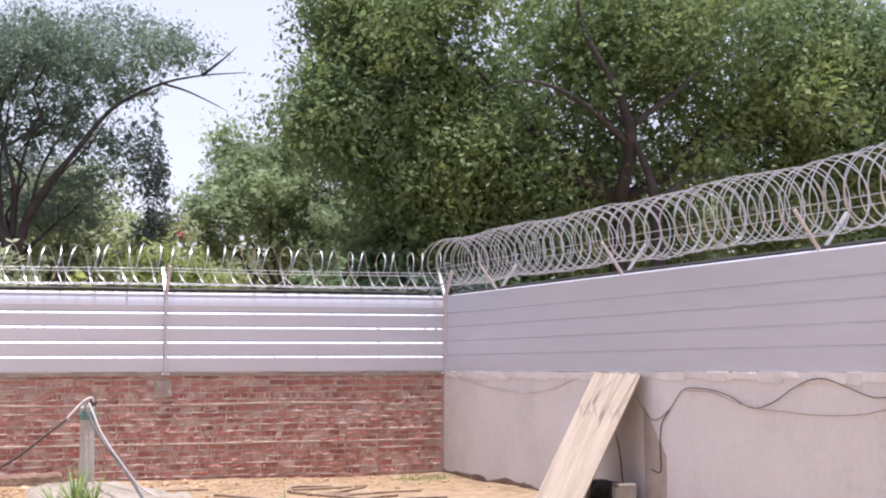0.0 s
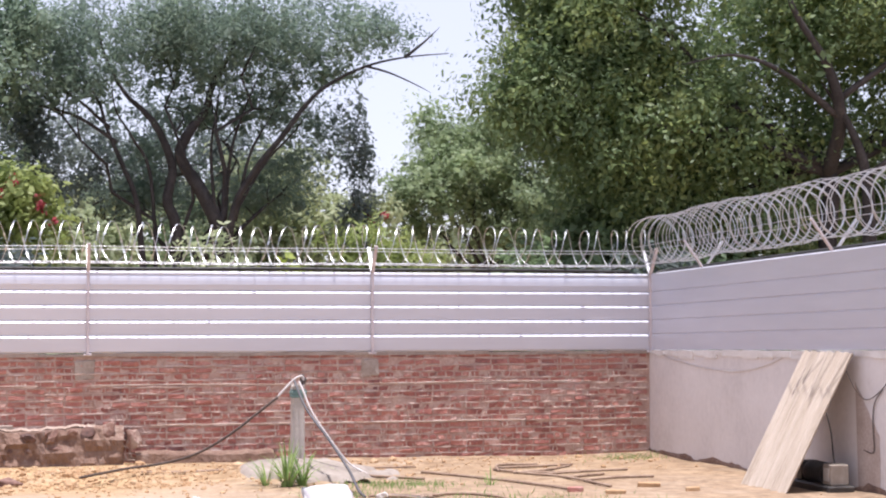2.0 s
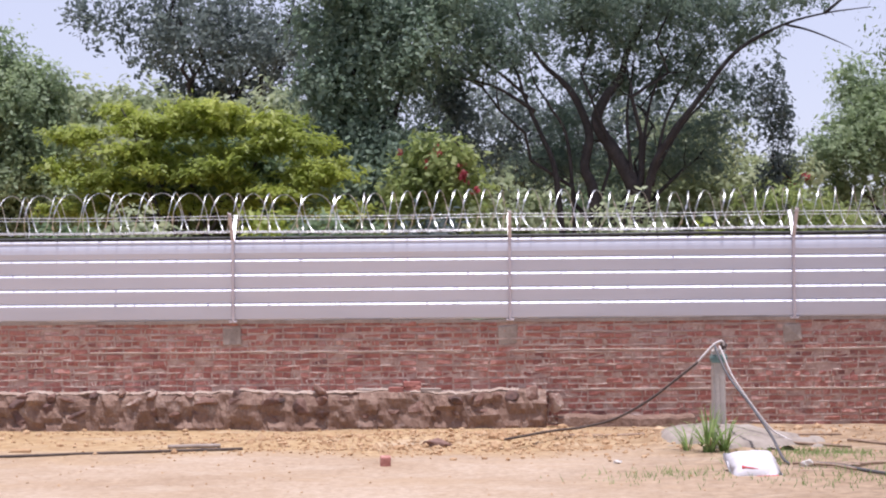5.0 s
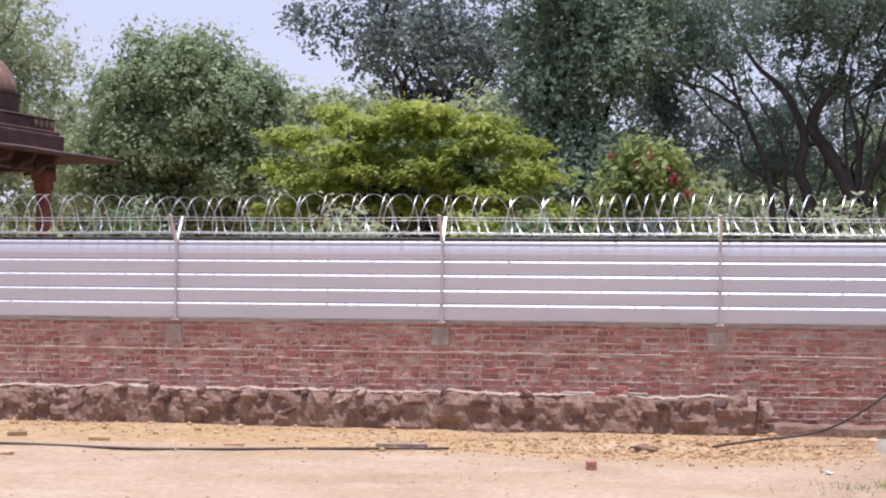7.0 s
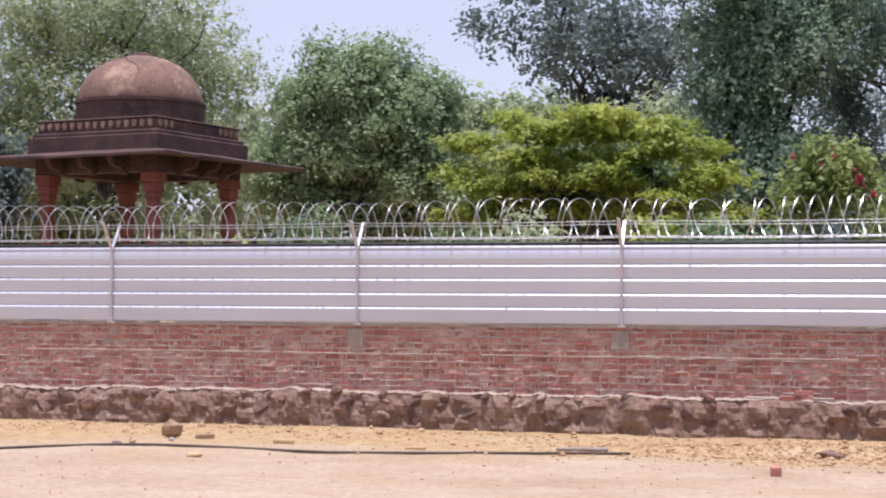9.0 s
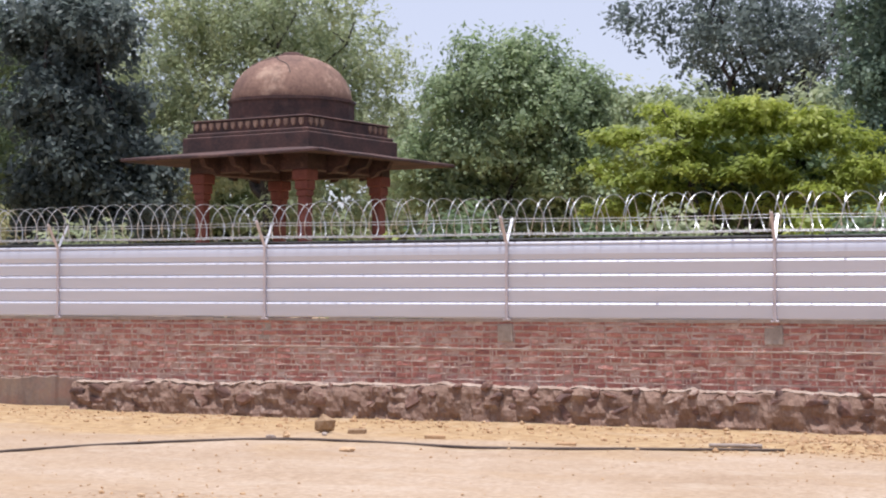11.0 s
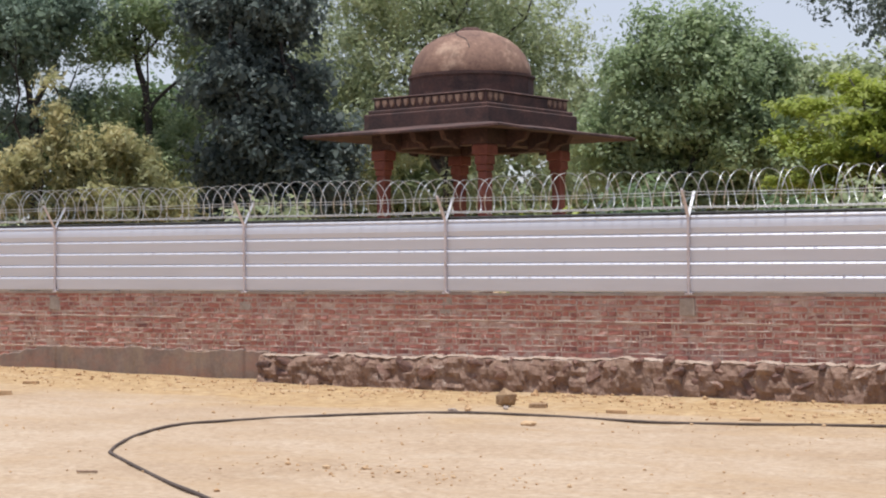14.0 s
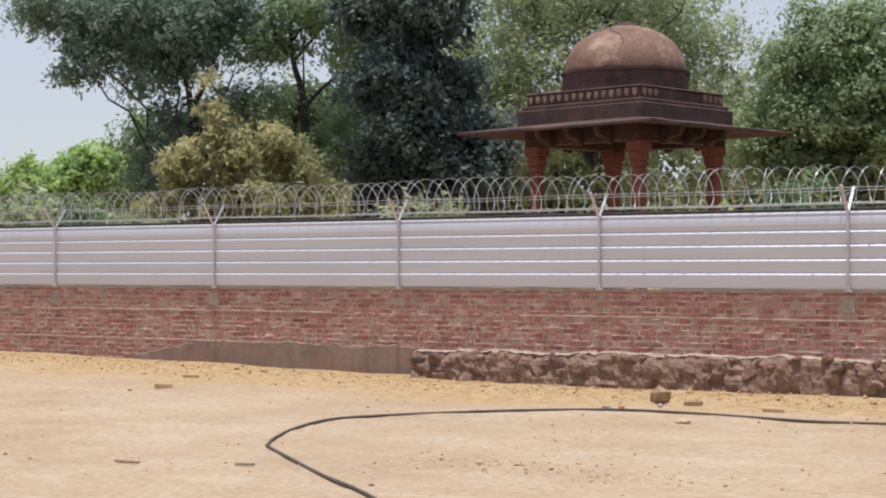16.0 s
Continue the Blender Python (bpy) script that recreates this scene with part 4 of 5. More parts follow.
def blossoms(seed, shrub_ob, centres, n, size):
    rs = np.random.RandomState(seed)
    b = [(x, y, z, r, r, r) for x, y, z, r in centres]
    quads("blossom", leaf_cloud(rs, b, n, size, 0.0, 0.05, 6, 0.7, 0.1), PETAL, shrub_ob)


blossoms(5, bougain, [(0.49, -0.7, 3.69, 0.10), (0.47, -0.72, 3.82, 0.06), (-0.58, -0.6, 4.05, 0.06), (0.05, -0.7, 4.08, 0.08), (-0.15, -0.7, 3.9, 0.06), (0.7, -0.6, 3.4, 0.08)], 34, 0.032)
blossoms(6, redbush, [(-0.3, -0.5, 4.15, 0.15), (-0.1, -0.5, 3.95, 0.15), (0.3, -0.5, 4.0, 0.12)], 26, 0.04)
# undergrowth right behind the fence
rng = random.Random(40)
for k, x in enumerate((12.5, 10.6, 9.2, 7.8, 3.4, 1.8, 0.4, -0.9, -2.2, -3.6, -5.0, -6.6, -8.2, -9.6, -11.2, -16.2, -20.2, -22.5, -24.8)):
    m = [LEAF_OLIVE, LEAF_MID, LEAF_DARK, LEAF_MID, LEAF_LIME][k % 5]
    shrub(100 + k, (x + rng.uniform(-0.3, 0.3), 25.2 + rng.uniform(-0.8, 1.2), 0), rng.uniform(0.7, 1.1), 0.6, rng.uniform(2.55, 3.0), m, {0: "dusty olive undergrowth bush behind the fence", 2: "dark green undergrowth bush behind the fence", 4: "bright green undergrowth bush behind the fence"}.get(k % 5, "mid-green undergrowth bush behind the fence"), 520, 0.048, clumps=14)
# far woods that close the view
rs = np.random.RandomState(60)
tops = ((-40, 8.0), (-17, 7.0), (-14.5, 5.0), (-9.5, 4.8), (-8, 6.2), (0, 6.8), (10, 7.6), (16, 8.0), (30, 8.0), (36, 6.0), (40, 4.0), (52, 4.0))
woods = []
for k in range(900):
    a = rs.uniform(-40, 52)
    top = np.interp(a, [q[0] for q in tops], [q[1] for q in tops])
    r = rs.uniform(54, 60)
    z = rs.uniform(0.5, top - 0.6)
    woods.append((-r * math.sin(radians(a)), r * math.cos(radians(a)), z, 1.5, 1.2, 0.9))
far_woods = quads("far_woods", leaf_cloud(rs, woods, 13000, 0.24, 0.3, 0.4, 9, 0.5, 0.2), LEAF_OLIVE, None)
tagged(far_woods, "hazy distant belt of olive-green trees", "woods", kind="stuff")


# ---- coiled razor wire ----
def coil(rs, centre, length, radius, pitch, hand, axis, phase):
    """One strand of flat razor tape wound along an axis, flared at its blades. centre(s): middle of the coil at s metres."""
    steps = 48 if pitch > 0.4 else 36
    n = int(length / pitch * steps)
    loops = n // steps + 3
    jit, rad, skew = rs.normal(size=loops) * 0.02, 1 + rs.normal(size=loops) * 0.03, rs.normal(size=loops) * 0.025
    ax, up = Vector(axis), Vector((0, 0, 1))
    side = ax.cross(up)
    side0 = phase
    barb = np.where(rs.random(97) < 0.14, 0.009 + 0.007 * rs.random(97), 0.0042)
    verts, faces = [], []
    for i in range(n + 1):
        s = i / n * length
        f = s / pitch
        k, q = int(f), f - int(f)
        j, r, sk = (arr[k] * (1 - q) + arr[k + 1] * q for arr in (jit, rad, skew))
        a = hand * 2 * math.pi * f
        radial = side * (hand * math.cos(a)) + up * math.sin(a)
        c = centre(s + j + (0.065 * math.sin(s * 0.9 + side0) + sk) * math.cos(a)) + radial * radius * r
        wd = barb[i % 97] if i % 2 else 0.0042
        for u, v in ((-wd, -0.0042), (wd, -0.0042), (wd, 0.0042), (-wd, 0.0042)):
            verts.append(c + ax * u + radial * v)
        if i:
            b = (i - 1) * 4
            for m in range(4):
                faces.append((b + m, b + (m + 1) % 4, b + 4 + (m + 1) % 4, b + 4 + m))
    return verts, faces


def razor_coil(seed, centre, length, radius, pitch, axis, label):
    t = thing("razor_wire_coil", label, "razor wire", "razor wire coils on the fence")
    rs = np.random.RandomState(seed)
    for hand in (1, -1):
        v, f = coil(rs, centre, length, radius, pitch, hand, axis, rs.random() * 0.5 + seed)
        raw("wire_strand", [tuple(p) for p in v], f, WIRE, t)
    return t


for k, (a, b) in enumerate(zip(POSTS, POSTS[1:])):
    razor_coil(50 + k, lambda s, a=a: Vector((a - s, 20.945 + 0.01 * math.sin(s * 3 + a), 2.705 + 0.02 * math.sin(s * 1.7 + a * 2))), a - b, 0.262, (a - b) / round((a - b) / 0.42), (-1, 0, 0), "loose galvanised razor wire coil above ribbed sheets")
for k, (a, b) in enumerate(zip(BP, BP[1:])):
    razor_coil(80 + k, lambda s, a=a: Vector((7.84, a - s, 2.80 + wall_b_z(a - s) + 0.015 * math.sin(s * 2 + a))), a - b, 0.315, (a - b) / round((a - b) / 0.28), (0, -1, 0), "dense galvanised razor wire coil above the side wall")


def wire(name, pts, r, mat, label, category="wire", group="", sides=5, steps=8):
    ob = raw(name, *tube_data(spline(pts, steps), r, sides), mat, smooth=True)
    return tagged(ob, label, category, group)


for (dy, z) in ((-0.27, 2.66), (0.2, 2.64), (-0.12, 2.47), (0.1, 2.46)):
    pts = []
    for a, b in zip(POSTS, POSTS[1:]):
        pts += [(a, 20.945 + dy, z), ((a + b) / 2, 20.945 + dy, z - 0.012)]
    wire("fence_wire", pts, 0.0045 if z > 2.5 else 0.0075, WIRE, "straight galvanised wire strung between post arms", "wire", "line wires")
for (dx, z) in ((-0.25, 2.71), (0.22, 2.71), (0.0, 2.5)):
    wire("fence_wire", [(7.84 + dx, y, z + wall_b_z(y)) for y in BP], 0.0045, WIRE, "straight galvanised wire strung between post arms", "wire", "line wires")
# black tube just behind the sheets' top edge, on both fences
wire("black_tube", [(7.6, 21.04, 2.385), (6, 21.04, 2.40), (4, 21.04, 2.39), (2.9, 21.04, 2.40), (1.5, 21.04, 2.39), (0, 21.05, 2.385), (-2, 21.05, 2.385), (-6, 21.05, 2.385), (-12, 21.05, 2.38), (-20, 21.05, 2.38), (-29, 21.05, 2.38)], 0.026, BLACK, "thick black tube run along the top of the fence", "cable")
wire("black_tube", [(7.93, y, 2.375 + wall_b_z(y)) for y in (20.8, 18, 15, 12, 9, 5)], 0.028, BLACK, "thick black tube along the side fence top", "cable")

# ---- brick facing, coping, patches ----
bm = bmesh.new()
rng = random.Random(5)
x = 7.84
while x > -29.8:
    w = rng.uniform(0.3, 0.7)
    h = rng.uniform(-0.012, 0.012)
    box(bm, x - w, x, 20.955 + rng.uniform(-0.008, 0.008), 21.19, 1.262 + h * 0.4, 1.305 + h, 0, 0.004, rng)
    x -= w
tagged(part("coping", bm, CEMENT, wall_a), "rough grey cement coping")
for k, xp in enumerate(POSTS[1:-1]):
    bm = bmesh.new()
    w = rng.uniform(0.1, 0.13)
    zc = rng.uniform(1.1, 1.13)
    box(bm, xp - w - 0.03, xp + w - 0.03, 20.962, 21.0, zc - 0.13, zc + 0.11, 0.012, 0.022, rng)
    part("cement_patch", bm, CEMENT, wall_a, "cement patch below a post")
for z, a, b in ((0.895, -29, -15.5), (0.895, -12, -5.6), (0.895, -5.2, -0.3), (0.9, 0.3, 7.0), (0.385, 1.1, 7.84), (0.385, -29, -16.0)):
    # continuous pale bed joints that stand proud
    vs, fs = [], []
    n = int(abs(b - a) / 0.09)
    for i in range(n + 1):
        xx = a + (b - a) * i / n
        o = 0.010 + 0.010 * noise.noise((xx * 3, z * 9, 0))
        hh = 0.011 + 0.008 * noise.noise((xx * 5, z * 7, 4))
        dz = 0.012 * noise.noise((xx * 0.8, z * 5, 2))
        vs += [(xx, 20.985, z + dz - hh), (xx, 20.972 - o, z + dz - hh * 0.7), (xx, 20.970 - o, z + dz + hh * 0.5), (xx, 20.985, z + dz + hh)]
        if i:
            for m in range(3):
                fs.append((i * 4 + m - 4, i * 4 + m - 3, i * 4 + m + 1, i * 4 + m))
    ob = raw("mortar_band", vs, fs, PALE, wall_a)
    tagged(ob, "pale proud bed joint of mortar")

COURSE = 0.0838


def brick_box(rs, lx, hz, dy):
    """Corner set of one worn brick: front face smaller than its back."""
    j = rs.normal(size=(8, 3)) * 0.0058
    i = 0.006
    c = np.array([(0, 0.03, 0), (lx, 0.03, 0), (lx, 0.03, hz), (0, 0.03, hz), (i, -dy, i), (lx - i, -dy, i), (lx - i, -dy, hz - i), (i, -dy, hz - i)])
    return c + j


BF = [(4, 5, 6, 7), (0, 1, 5, 4), (1, 2, 6, 5), (2, 3, 7, 6), (3, 0, 4, 7)]
rs = np.random.RandomState(9)
shared = []
for k in range(14):
    me = bpy.data.meshes.new("brick")
    me.from_pydata([tuple(v) for v in brick_box(rs, 0.219 if k < 9 else 0.102, 0.067, 0.011 + 0.004 * rs.random())], [], BF)
    me.materials.append(BRICK)
    shared.append(me)
bv, bf = [], []
for c in range(17):
    z = -0.12 + c * COURSE
    header = c % 5 == 3
    x = 7.83 - (0.12 if c % 2 else 0.0) - (0.06 if header else 0)
    while x > -29.7:
        lx = 0.102 if header or rs.random() < 0.09 else 0.219
        x -= lx + 0.014
        if rs.random() < 0.004:
            continue
        dz = 0.006 * rs.normal() + 0.016 * noise.noise((x * 0.5, z * 2, 7))
        dp = 0.004 * rs.normal()
        if -1.7 < x < 2.3:
            ob = new("brick", shared[(9 + rs.randint(5)) if lx < 0.2 else rs.randint(9)])
            ob.parent = wall_a
            ob.location = (x, 20.988 + dp, z + dz)
        else:
            o = len(bv)
            bv += [tuple(v) for v in brick_box(rs, lx, 0.067, 0.011 + 0.004 * rs.random()) + np.array([x, 20.988 + dp, z + dz])]
            bf += [tuple(i + o for i in q) for q in BF]
# smeared mortar left on the face, mostly along the bed joints
sv, sf = [], []
for k in range(900):
    L, H = rs.gamma(2.0, 0.05) + 0.03, rs.uniform(0.004, 0.011)
    c = rs.randint(1, 17)
    x0, z0 = rs.uniform(-24, 7.6), -0.12 + c * COURSE - 0.006 + rs.normal() * 0.006
    o, m = len(sv), 10
    for q in range(m):
        a = 2 * math.pi * q / m
        r = 1 + 0.35 * rs.normal() * 0.7
        sv.append((x0 + math.cos(a) * L * r, 20.979, z0 + math.sin(a) * H * r))
    for q in range(m):
        sv.append((x0 + (sv[o + q][0] - x0) * 0.75, 20.973 - 0.005 * rs.random(), z0 + (sv[o + q][2] - z0) * 0.7))
    sf += [(o + q, o + (q + 1) % m, o + m + (q + 1) % m, o + m + q) for q in range(m)] + [tuple(o + m + q for q in range(m))]
# proud, broken ribbons of mortar squeezed out of the bed and head joints
jv, jf = [], []
for c in range(1, 17):
    z = -0.12 + c * COURSE - 0.006
    n = 1100
    for i in range(n + 1):
        xx = 7.83 - 37.4 * i / n
        lift = 0.7 * noise.noise((xx * 1.7, c * 3.7, 1)) + 1.2 * noise.noise((xx * 6.5, c * 5.1, 2)) - 0.06
        o = 0.013 * max(-0.6, min(1.0, lift * 2.0))
        hh = 0.006 + 0.008 * max(0.0, min(1.0, lift + 0.35 * noise.noise((xx * 9, c, 6))))
        dz = 0.014 * noise.noise((xx * 2.6, c * 2.3, 4)) + 0.006 * noise.noise((xx * 8, c * 2.3, 4)) + 0.012 * noise.noise((xx * 0.5, z * 2, 7))
        jv += [(xx, 20.988, z + dz - hh), (xx, 20.973 - o, z + dz - hh * 0.8), (xx, 20.975 - o, z + dz + hh * 0.5), (xx, 20.988, z + dz + hh)]
        if i:
            b = len(jv) - 8
            for m in range(3):
                jf.append((b + m, b + m + 1, b + m + 5, b + m + 4))
for k in range(2600):
    c = rs.randint(1, 16)
    x0, z0, w, p = rs.uniform(-24, 7.7), -0.12 + c * COURSE, rs.uniform(0.006, 0.014), rs.uniform(0.962, 0.972)
    b, h, s = len(jv), 0.07 * rs.uniform(0.6, 1.0), rs.normal() * 0.01
    jv += [(x0 - w, 20.985, z0), (x0 + w, 20.985, z0), (x0 + w + s, 20.985, z0 + h), (x0 - w + s, 20.985, z0 + h), (x0 - w * 0.5, 20 + p, z0), (x0 + w * 0.5, 20 + p, z0), (x0 + w * 0.4 + s, 20 + p, z0 + h), (x0 - w * 0.6 + s, 20 + p, z0 + h)]
    jf += [tuple(q + b for q in t4) for t4 in BF]
tagged(raw("squeezed_joints", jv, jf, SMEAR, wall_a), "pale broken ridges of mortar", kind="stuff")
tagged(raw("mortar_smears", sv, sf, SMEAR, wall_a), "pale smears of mortar", kind="stuff")
tagged(raw("brick_facing", bv, bf, BRICK_FAR, wall_a), "worn red bricks", kind="stuff")

# ---- rubble footing along the wall ----
foot = tagged(new("footing"), "broken rubble-stone footing ledge along the brick wall", "footing", kind="structure")


def lump(bm, rs, c, r, sub=2, rough=0.22, flat=0.0):
    """A rough stone: a knocked-about ball with flattened sides."""
    vs = bmesh.ops.create_icosphere(bm, subdivisions=sub, radius=1)["verts"]
    off = Vector(rs.normal(size=3) * 9)
    cuts = [Vector(rs.normal(size=3)).normalized() for _ in range(9)]
    for v in vs:
        p = v.co.copy()
        for q in cuts:
            d = p.dot(q)
            if d > 0.55:
                p -= q * (d - 0.55) * 0.92
        p *= 1 + rough * noise.noise(p * 1.6 + off)
        v.co = Vector(c) + Vector((p.x * r[0], p.y * r[1], p.z * r[2]))


vs, fs = [], []
n, rows = 460, 13
for i in range(n + 1):
    xx = -13.75 + (0.75 + 13.75) * i / n
    top = 0.37 + 0.04 * noise.noise((xx * 1.1, 0, 0)) + 0.03 * noise.noise((xx * 4, 0, 3)) - 0.05 * max(0.0, (-xx - 9.0) / 5)
    line = [(20.985, top + 0.012), (20.88, top + 0.01), (20.78, top + 0.004)]
    for k in range(rows - 3):
        q = k / (rows - 4)
        z = top - 0.012 - (top + 0.25) * q
        cell = noise.cell((xx * 4.2 + 0.6 * noise.noise((xx, z * 3, 1)), z * 7.0, 0.5))
        y = 20.735 - 0.05 * min(1.0, q * 6) + 0.035 * (cell - 0.5) + 0.06 * noise.noise((xx * 4, z * 7, 2)) + 0.03 * noise.noise((xx * 15, z * 19, 3)) - 0.04 * q
        line.append((y, z))
    vs += [(xx, y, z) for y, z in line]
    if i:
        for m in range(rows - 1):
            a = (i - 1) * rows + m
            fs.append((a, a + 1, a + rows + 1, a + rows))
fs += [tuple(range(rows - 1, -1, -1)), tuple(n * rows + k for k in range(rows))]
tagged(raw("footing_core", vs, fs, FOOT, foot, False), "brown mortar core")
# pale mortar cap lipping over the ledge's edge
vs, fs = [], []
n = 640
for i in range(n + 1):
    xx = -13.7 + 14.1 * i / n
    top = 0.385 + 0.04 * noise.noise((xx * 1.1, 0, 0)) + 0.03 * noise.noise((xx * 4, 0, 3)) - 0.05 * max(0.0, (-xx - 9.0) / 5)
    lift = noise.noise((xx * 1.3, 5, 1)) + 0.7 * noise.noise((xx * 5, 5, 2)) + 0.25
    d = 0.006 + 0.03 * max(0.0, min(1.0, lift * 1.4 + 0.5 * noise.noise((xx * 14, 6, 1)))) * max(0.2, min(1.0, (xx + 13) / 5))
    y = 20.725 + 0.035 * noise.noise((xx * 3.1, 8, 0)) + 0.03 * noise.noise((xx * 11, 8, 0)) + 0.07 * max(0.0, min(1.0, 0.35 - lift * 1.5))
    top += 0.02 * noise.noise((xx * 9, 1, 7)) + 0.012 * noise.noise((xx * 23, 1, 7))
    vs += [(xx, 20.97, top + 0.01), (xx, y + 0.04, top + 0.014 + 0.01 * noise.noise((xx * 8, 2, 2))), (xx, y, top - 0.006), (xx, y + 0.006, top - d), (xx, y + 0.06, top - d - 0.02)]
    if i:
        for m in range(4):
            a = (i - 1) * 5 + m
            fs.append((a, a + 1, a + 6, a + 5))
tagged(raw("mortar_cap", vs, fs, CAP, foot), "pale crumbling mortar cap")
rs = np.random.RandomState(21)
x = 0.55
while x > -13.7:
    w = rs.uniform(0.12, 0.42)
    two = rs.random() < 0.55
    for lvl in ((0.1, 0.27) if two else (rs.uniform(0.14, 0.22),)):
        bm = bmesh.new()
        lump(bm, rs, (0, 0, 0), (w * 0.55, 0.09, rs.uniform(0.06, 0.09) if two else rs.uniform(0.1, 0.16)), 2, 0.35)
        ob = part("stone", bm, RUBBLE, foot)
        ob.location = (x - w / 2, 20.715 + rs.normal() * 0.025, lvl - 0.03 * max(0.0, (-x - 9) / 5))
        ob.rotation_euler = (rs.normal() * 0.2, rs.normal() * 0.5, rs.normal() * 0.2)
    x -= w + rs.uniform(-0.03, 0.12)
# stones that break through the ledge's edge
x = 0.1
while x > -13.4:
    if -1.9 < x < -0.5:
        x -= 0.3
        continue
    w = rs.uniform(0.06, 0.14)
    bm = bmesh.new()
    lump(bm, rs, (0, 0, 0), (w, 0.09, rs.uniform(0.05, 0.09)), 2, 0.4)
    ob = part("stone", bm, RUBBLE, foot)
    ob.location = (x, 20.73, 0.335 - 0.045 * max(0.0, (-x - 9) / 5) + 0.025 * rs.normal())
    ob.rotation_euler = (rs.normal() * 0.2, rs.normal() * 0.5, 0)
    x -= rs.uniform(0.25, 0.8)
for cx, cz, rx, rz, ry in ((0.58, 0.30, 0.13, 0.24, 0.16), (0.86, 0.24, 0.15, 0.19, -0.5), (0.34, 0.30, 0.14, 0.13, 0.1)):
    bm = bmesh.new()
    lump(bm, rs, (0, 0, 0), (rx, 0.12, rz), 2, 0.4)
    ob = part("stone", bm, RUBBLE, foot)
    ob.location = (cx, 20.72, cz)
    ob.rotation_euler = (0, ry, 0)
# low broken ledge that carries on past the footing's end
vs, fs = [], []
for i in range(33):
    xx = 0.9 + 1.75 * i / 32
    top = -0.0 + 0.05 * noise.noise((xx * 2.2, 1, 0)) + 0.02 * noise.noise((xx * 8, 1, 0)) + 0.05
    fr = 20.74 + 0.03 * noise.noise((xx * 2, 4, 0))
    vs += [(xx, 20.985, top + 0.01), (xx, fr + 0.03, top), (xx, fr, top - 0.03), (xx, fr - 0.02, -0.3)]
    if i:
        for m in range(3):
            a = (i - 1) * 4 + m
            fs.append((a, a + 1, a + 5, a + 4))
tagged(raw("low_ledge", vs, fs, FOOT, foot), "low broken mortar ledge")
# smooth cement render low on the wall past the footing
vs, fs = [], []
for i in range(181):
    xx = -20.5 + 6.95 * i / 180
    e = min(1.0, i / 60, (181.5 - i) / 6)
    top = 0.42 * e + 0.07 * noise.noise((xx * 1.5, 2, 0)) + 0.04 * noise.noise((xx * 6, 2, 0)) - 0.02
    vs += [(xx, 20.985, top), (xx, 20.955, top - 0.03), (xx, 20.95 + 0.012 * noise.noise((xx * 3, 0, 9)), -0.3)]
    if i:
        for m in range(2):
            a = (i - 1) * 3 + m
            fs.append((a, a + 1, a + 4, a + 3))
tagged(raw("cement_skirt", vs, fs, CEMENT_DARK, wall_a), "stained dark grey cement skirting render")


def loose_brick(at, size, rz, mat, label, name="loose_brick", ry=0.0):
    r = random.Random(int(at[0] * 1000) + 7)
    bm = bmesh.new()
    box(bm, -size[0] / 2, size[0] / 2, -size[1] / 2, size[1] / 2, 0, size[2], 0.008, 0.007, r)
    ob = part(name, bm, mat)
    ob.location, ob.rotation_euler = at, (0, ry, rz)
    return tagged(ob, label, "brick", "loose bricks")


def on_ground(x, y, d=-0.012):
    return (x, y, ground_z(x, y) + d)


# small stack left on the ledge
loose_brick((-1.55, 20.82, 0.372), (0.30, 0.12, 0.05), 0.1, CEMENT, "grey cement-caked brick lying on the footing ledge")
loose_brick((-1.18, 20.80, 0.372), (0.2, 0.11, 0.065), -0.1, BRICK, "red brick lying on the footing ledge")
loose_brick((-0.97, 20.83, 0.372), (0.23, 0.11, 0.07), 0.05, BRICK, "red brick lying on the footing ledge")
loose_brick((-0.98, 20.83, 0.440), (0.22, 0.11, 0.065), 0.15, BRICK, "red brick stacked on another brick")
loose_brick((-0.74, 20.80, 0.372), (0.26, 0.10, 0.05), 0.3, CEMENT, "cement-caked brick lying on the footing ledge")
for a, s, rz, m in (((-1.0, 15.68), (0.1, 0.22, 0.09), 0.1, BRICK), ((-7.93, 18.07), (0.22, 0.11, 0.07), 0.25, BLOCK), ((-6.73, 17.6), (0.24, 0.11, 0.06), 0.3, CLOD), ((-5.02, 17.2), (0.22, 0.11, 0.04), 0.2, CLOD),
                    ((-14.77, 16.2), (0.23, 0.12, 0.075), 0.9, CLOD), ((-15.83, 17.95), (0.22, 0.1, 0.06), 0.4, CLOD), ((6.0, 16.05), (0.24, 0.11, 0.06), -0.3, CLOD), ((5.35, 15.25), (0.2, 0.11, 0.055), -0.3, CLOD), ((6.2, 15.33), (0.14, 0.1, 0.06), -0.3, CLOD), ((5.05, 15.62), (0.16, 0.11, 0.06), -0.2, BRICK)):
    loose_brick(on_ground(*a), s, rz, m, "dusty broken brick lying on the bare earth")


def stone_thing(seed, at, r, mat, label, name="rock", sub=2, rz=0.0):
    bm = bmesh.new()
    lump(bm, np.random.RandomState(seed), (0, 0, 0), r, sub, 0.4)
    ob = part(name, bm, mat)
    ob.location, ob.rotation_euler = at, (0, 0, rz)
    return tagged(ob, label, "stone", "stones on the ground")


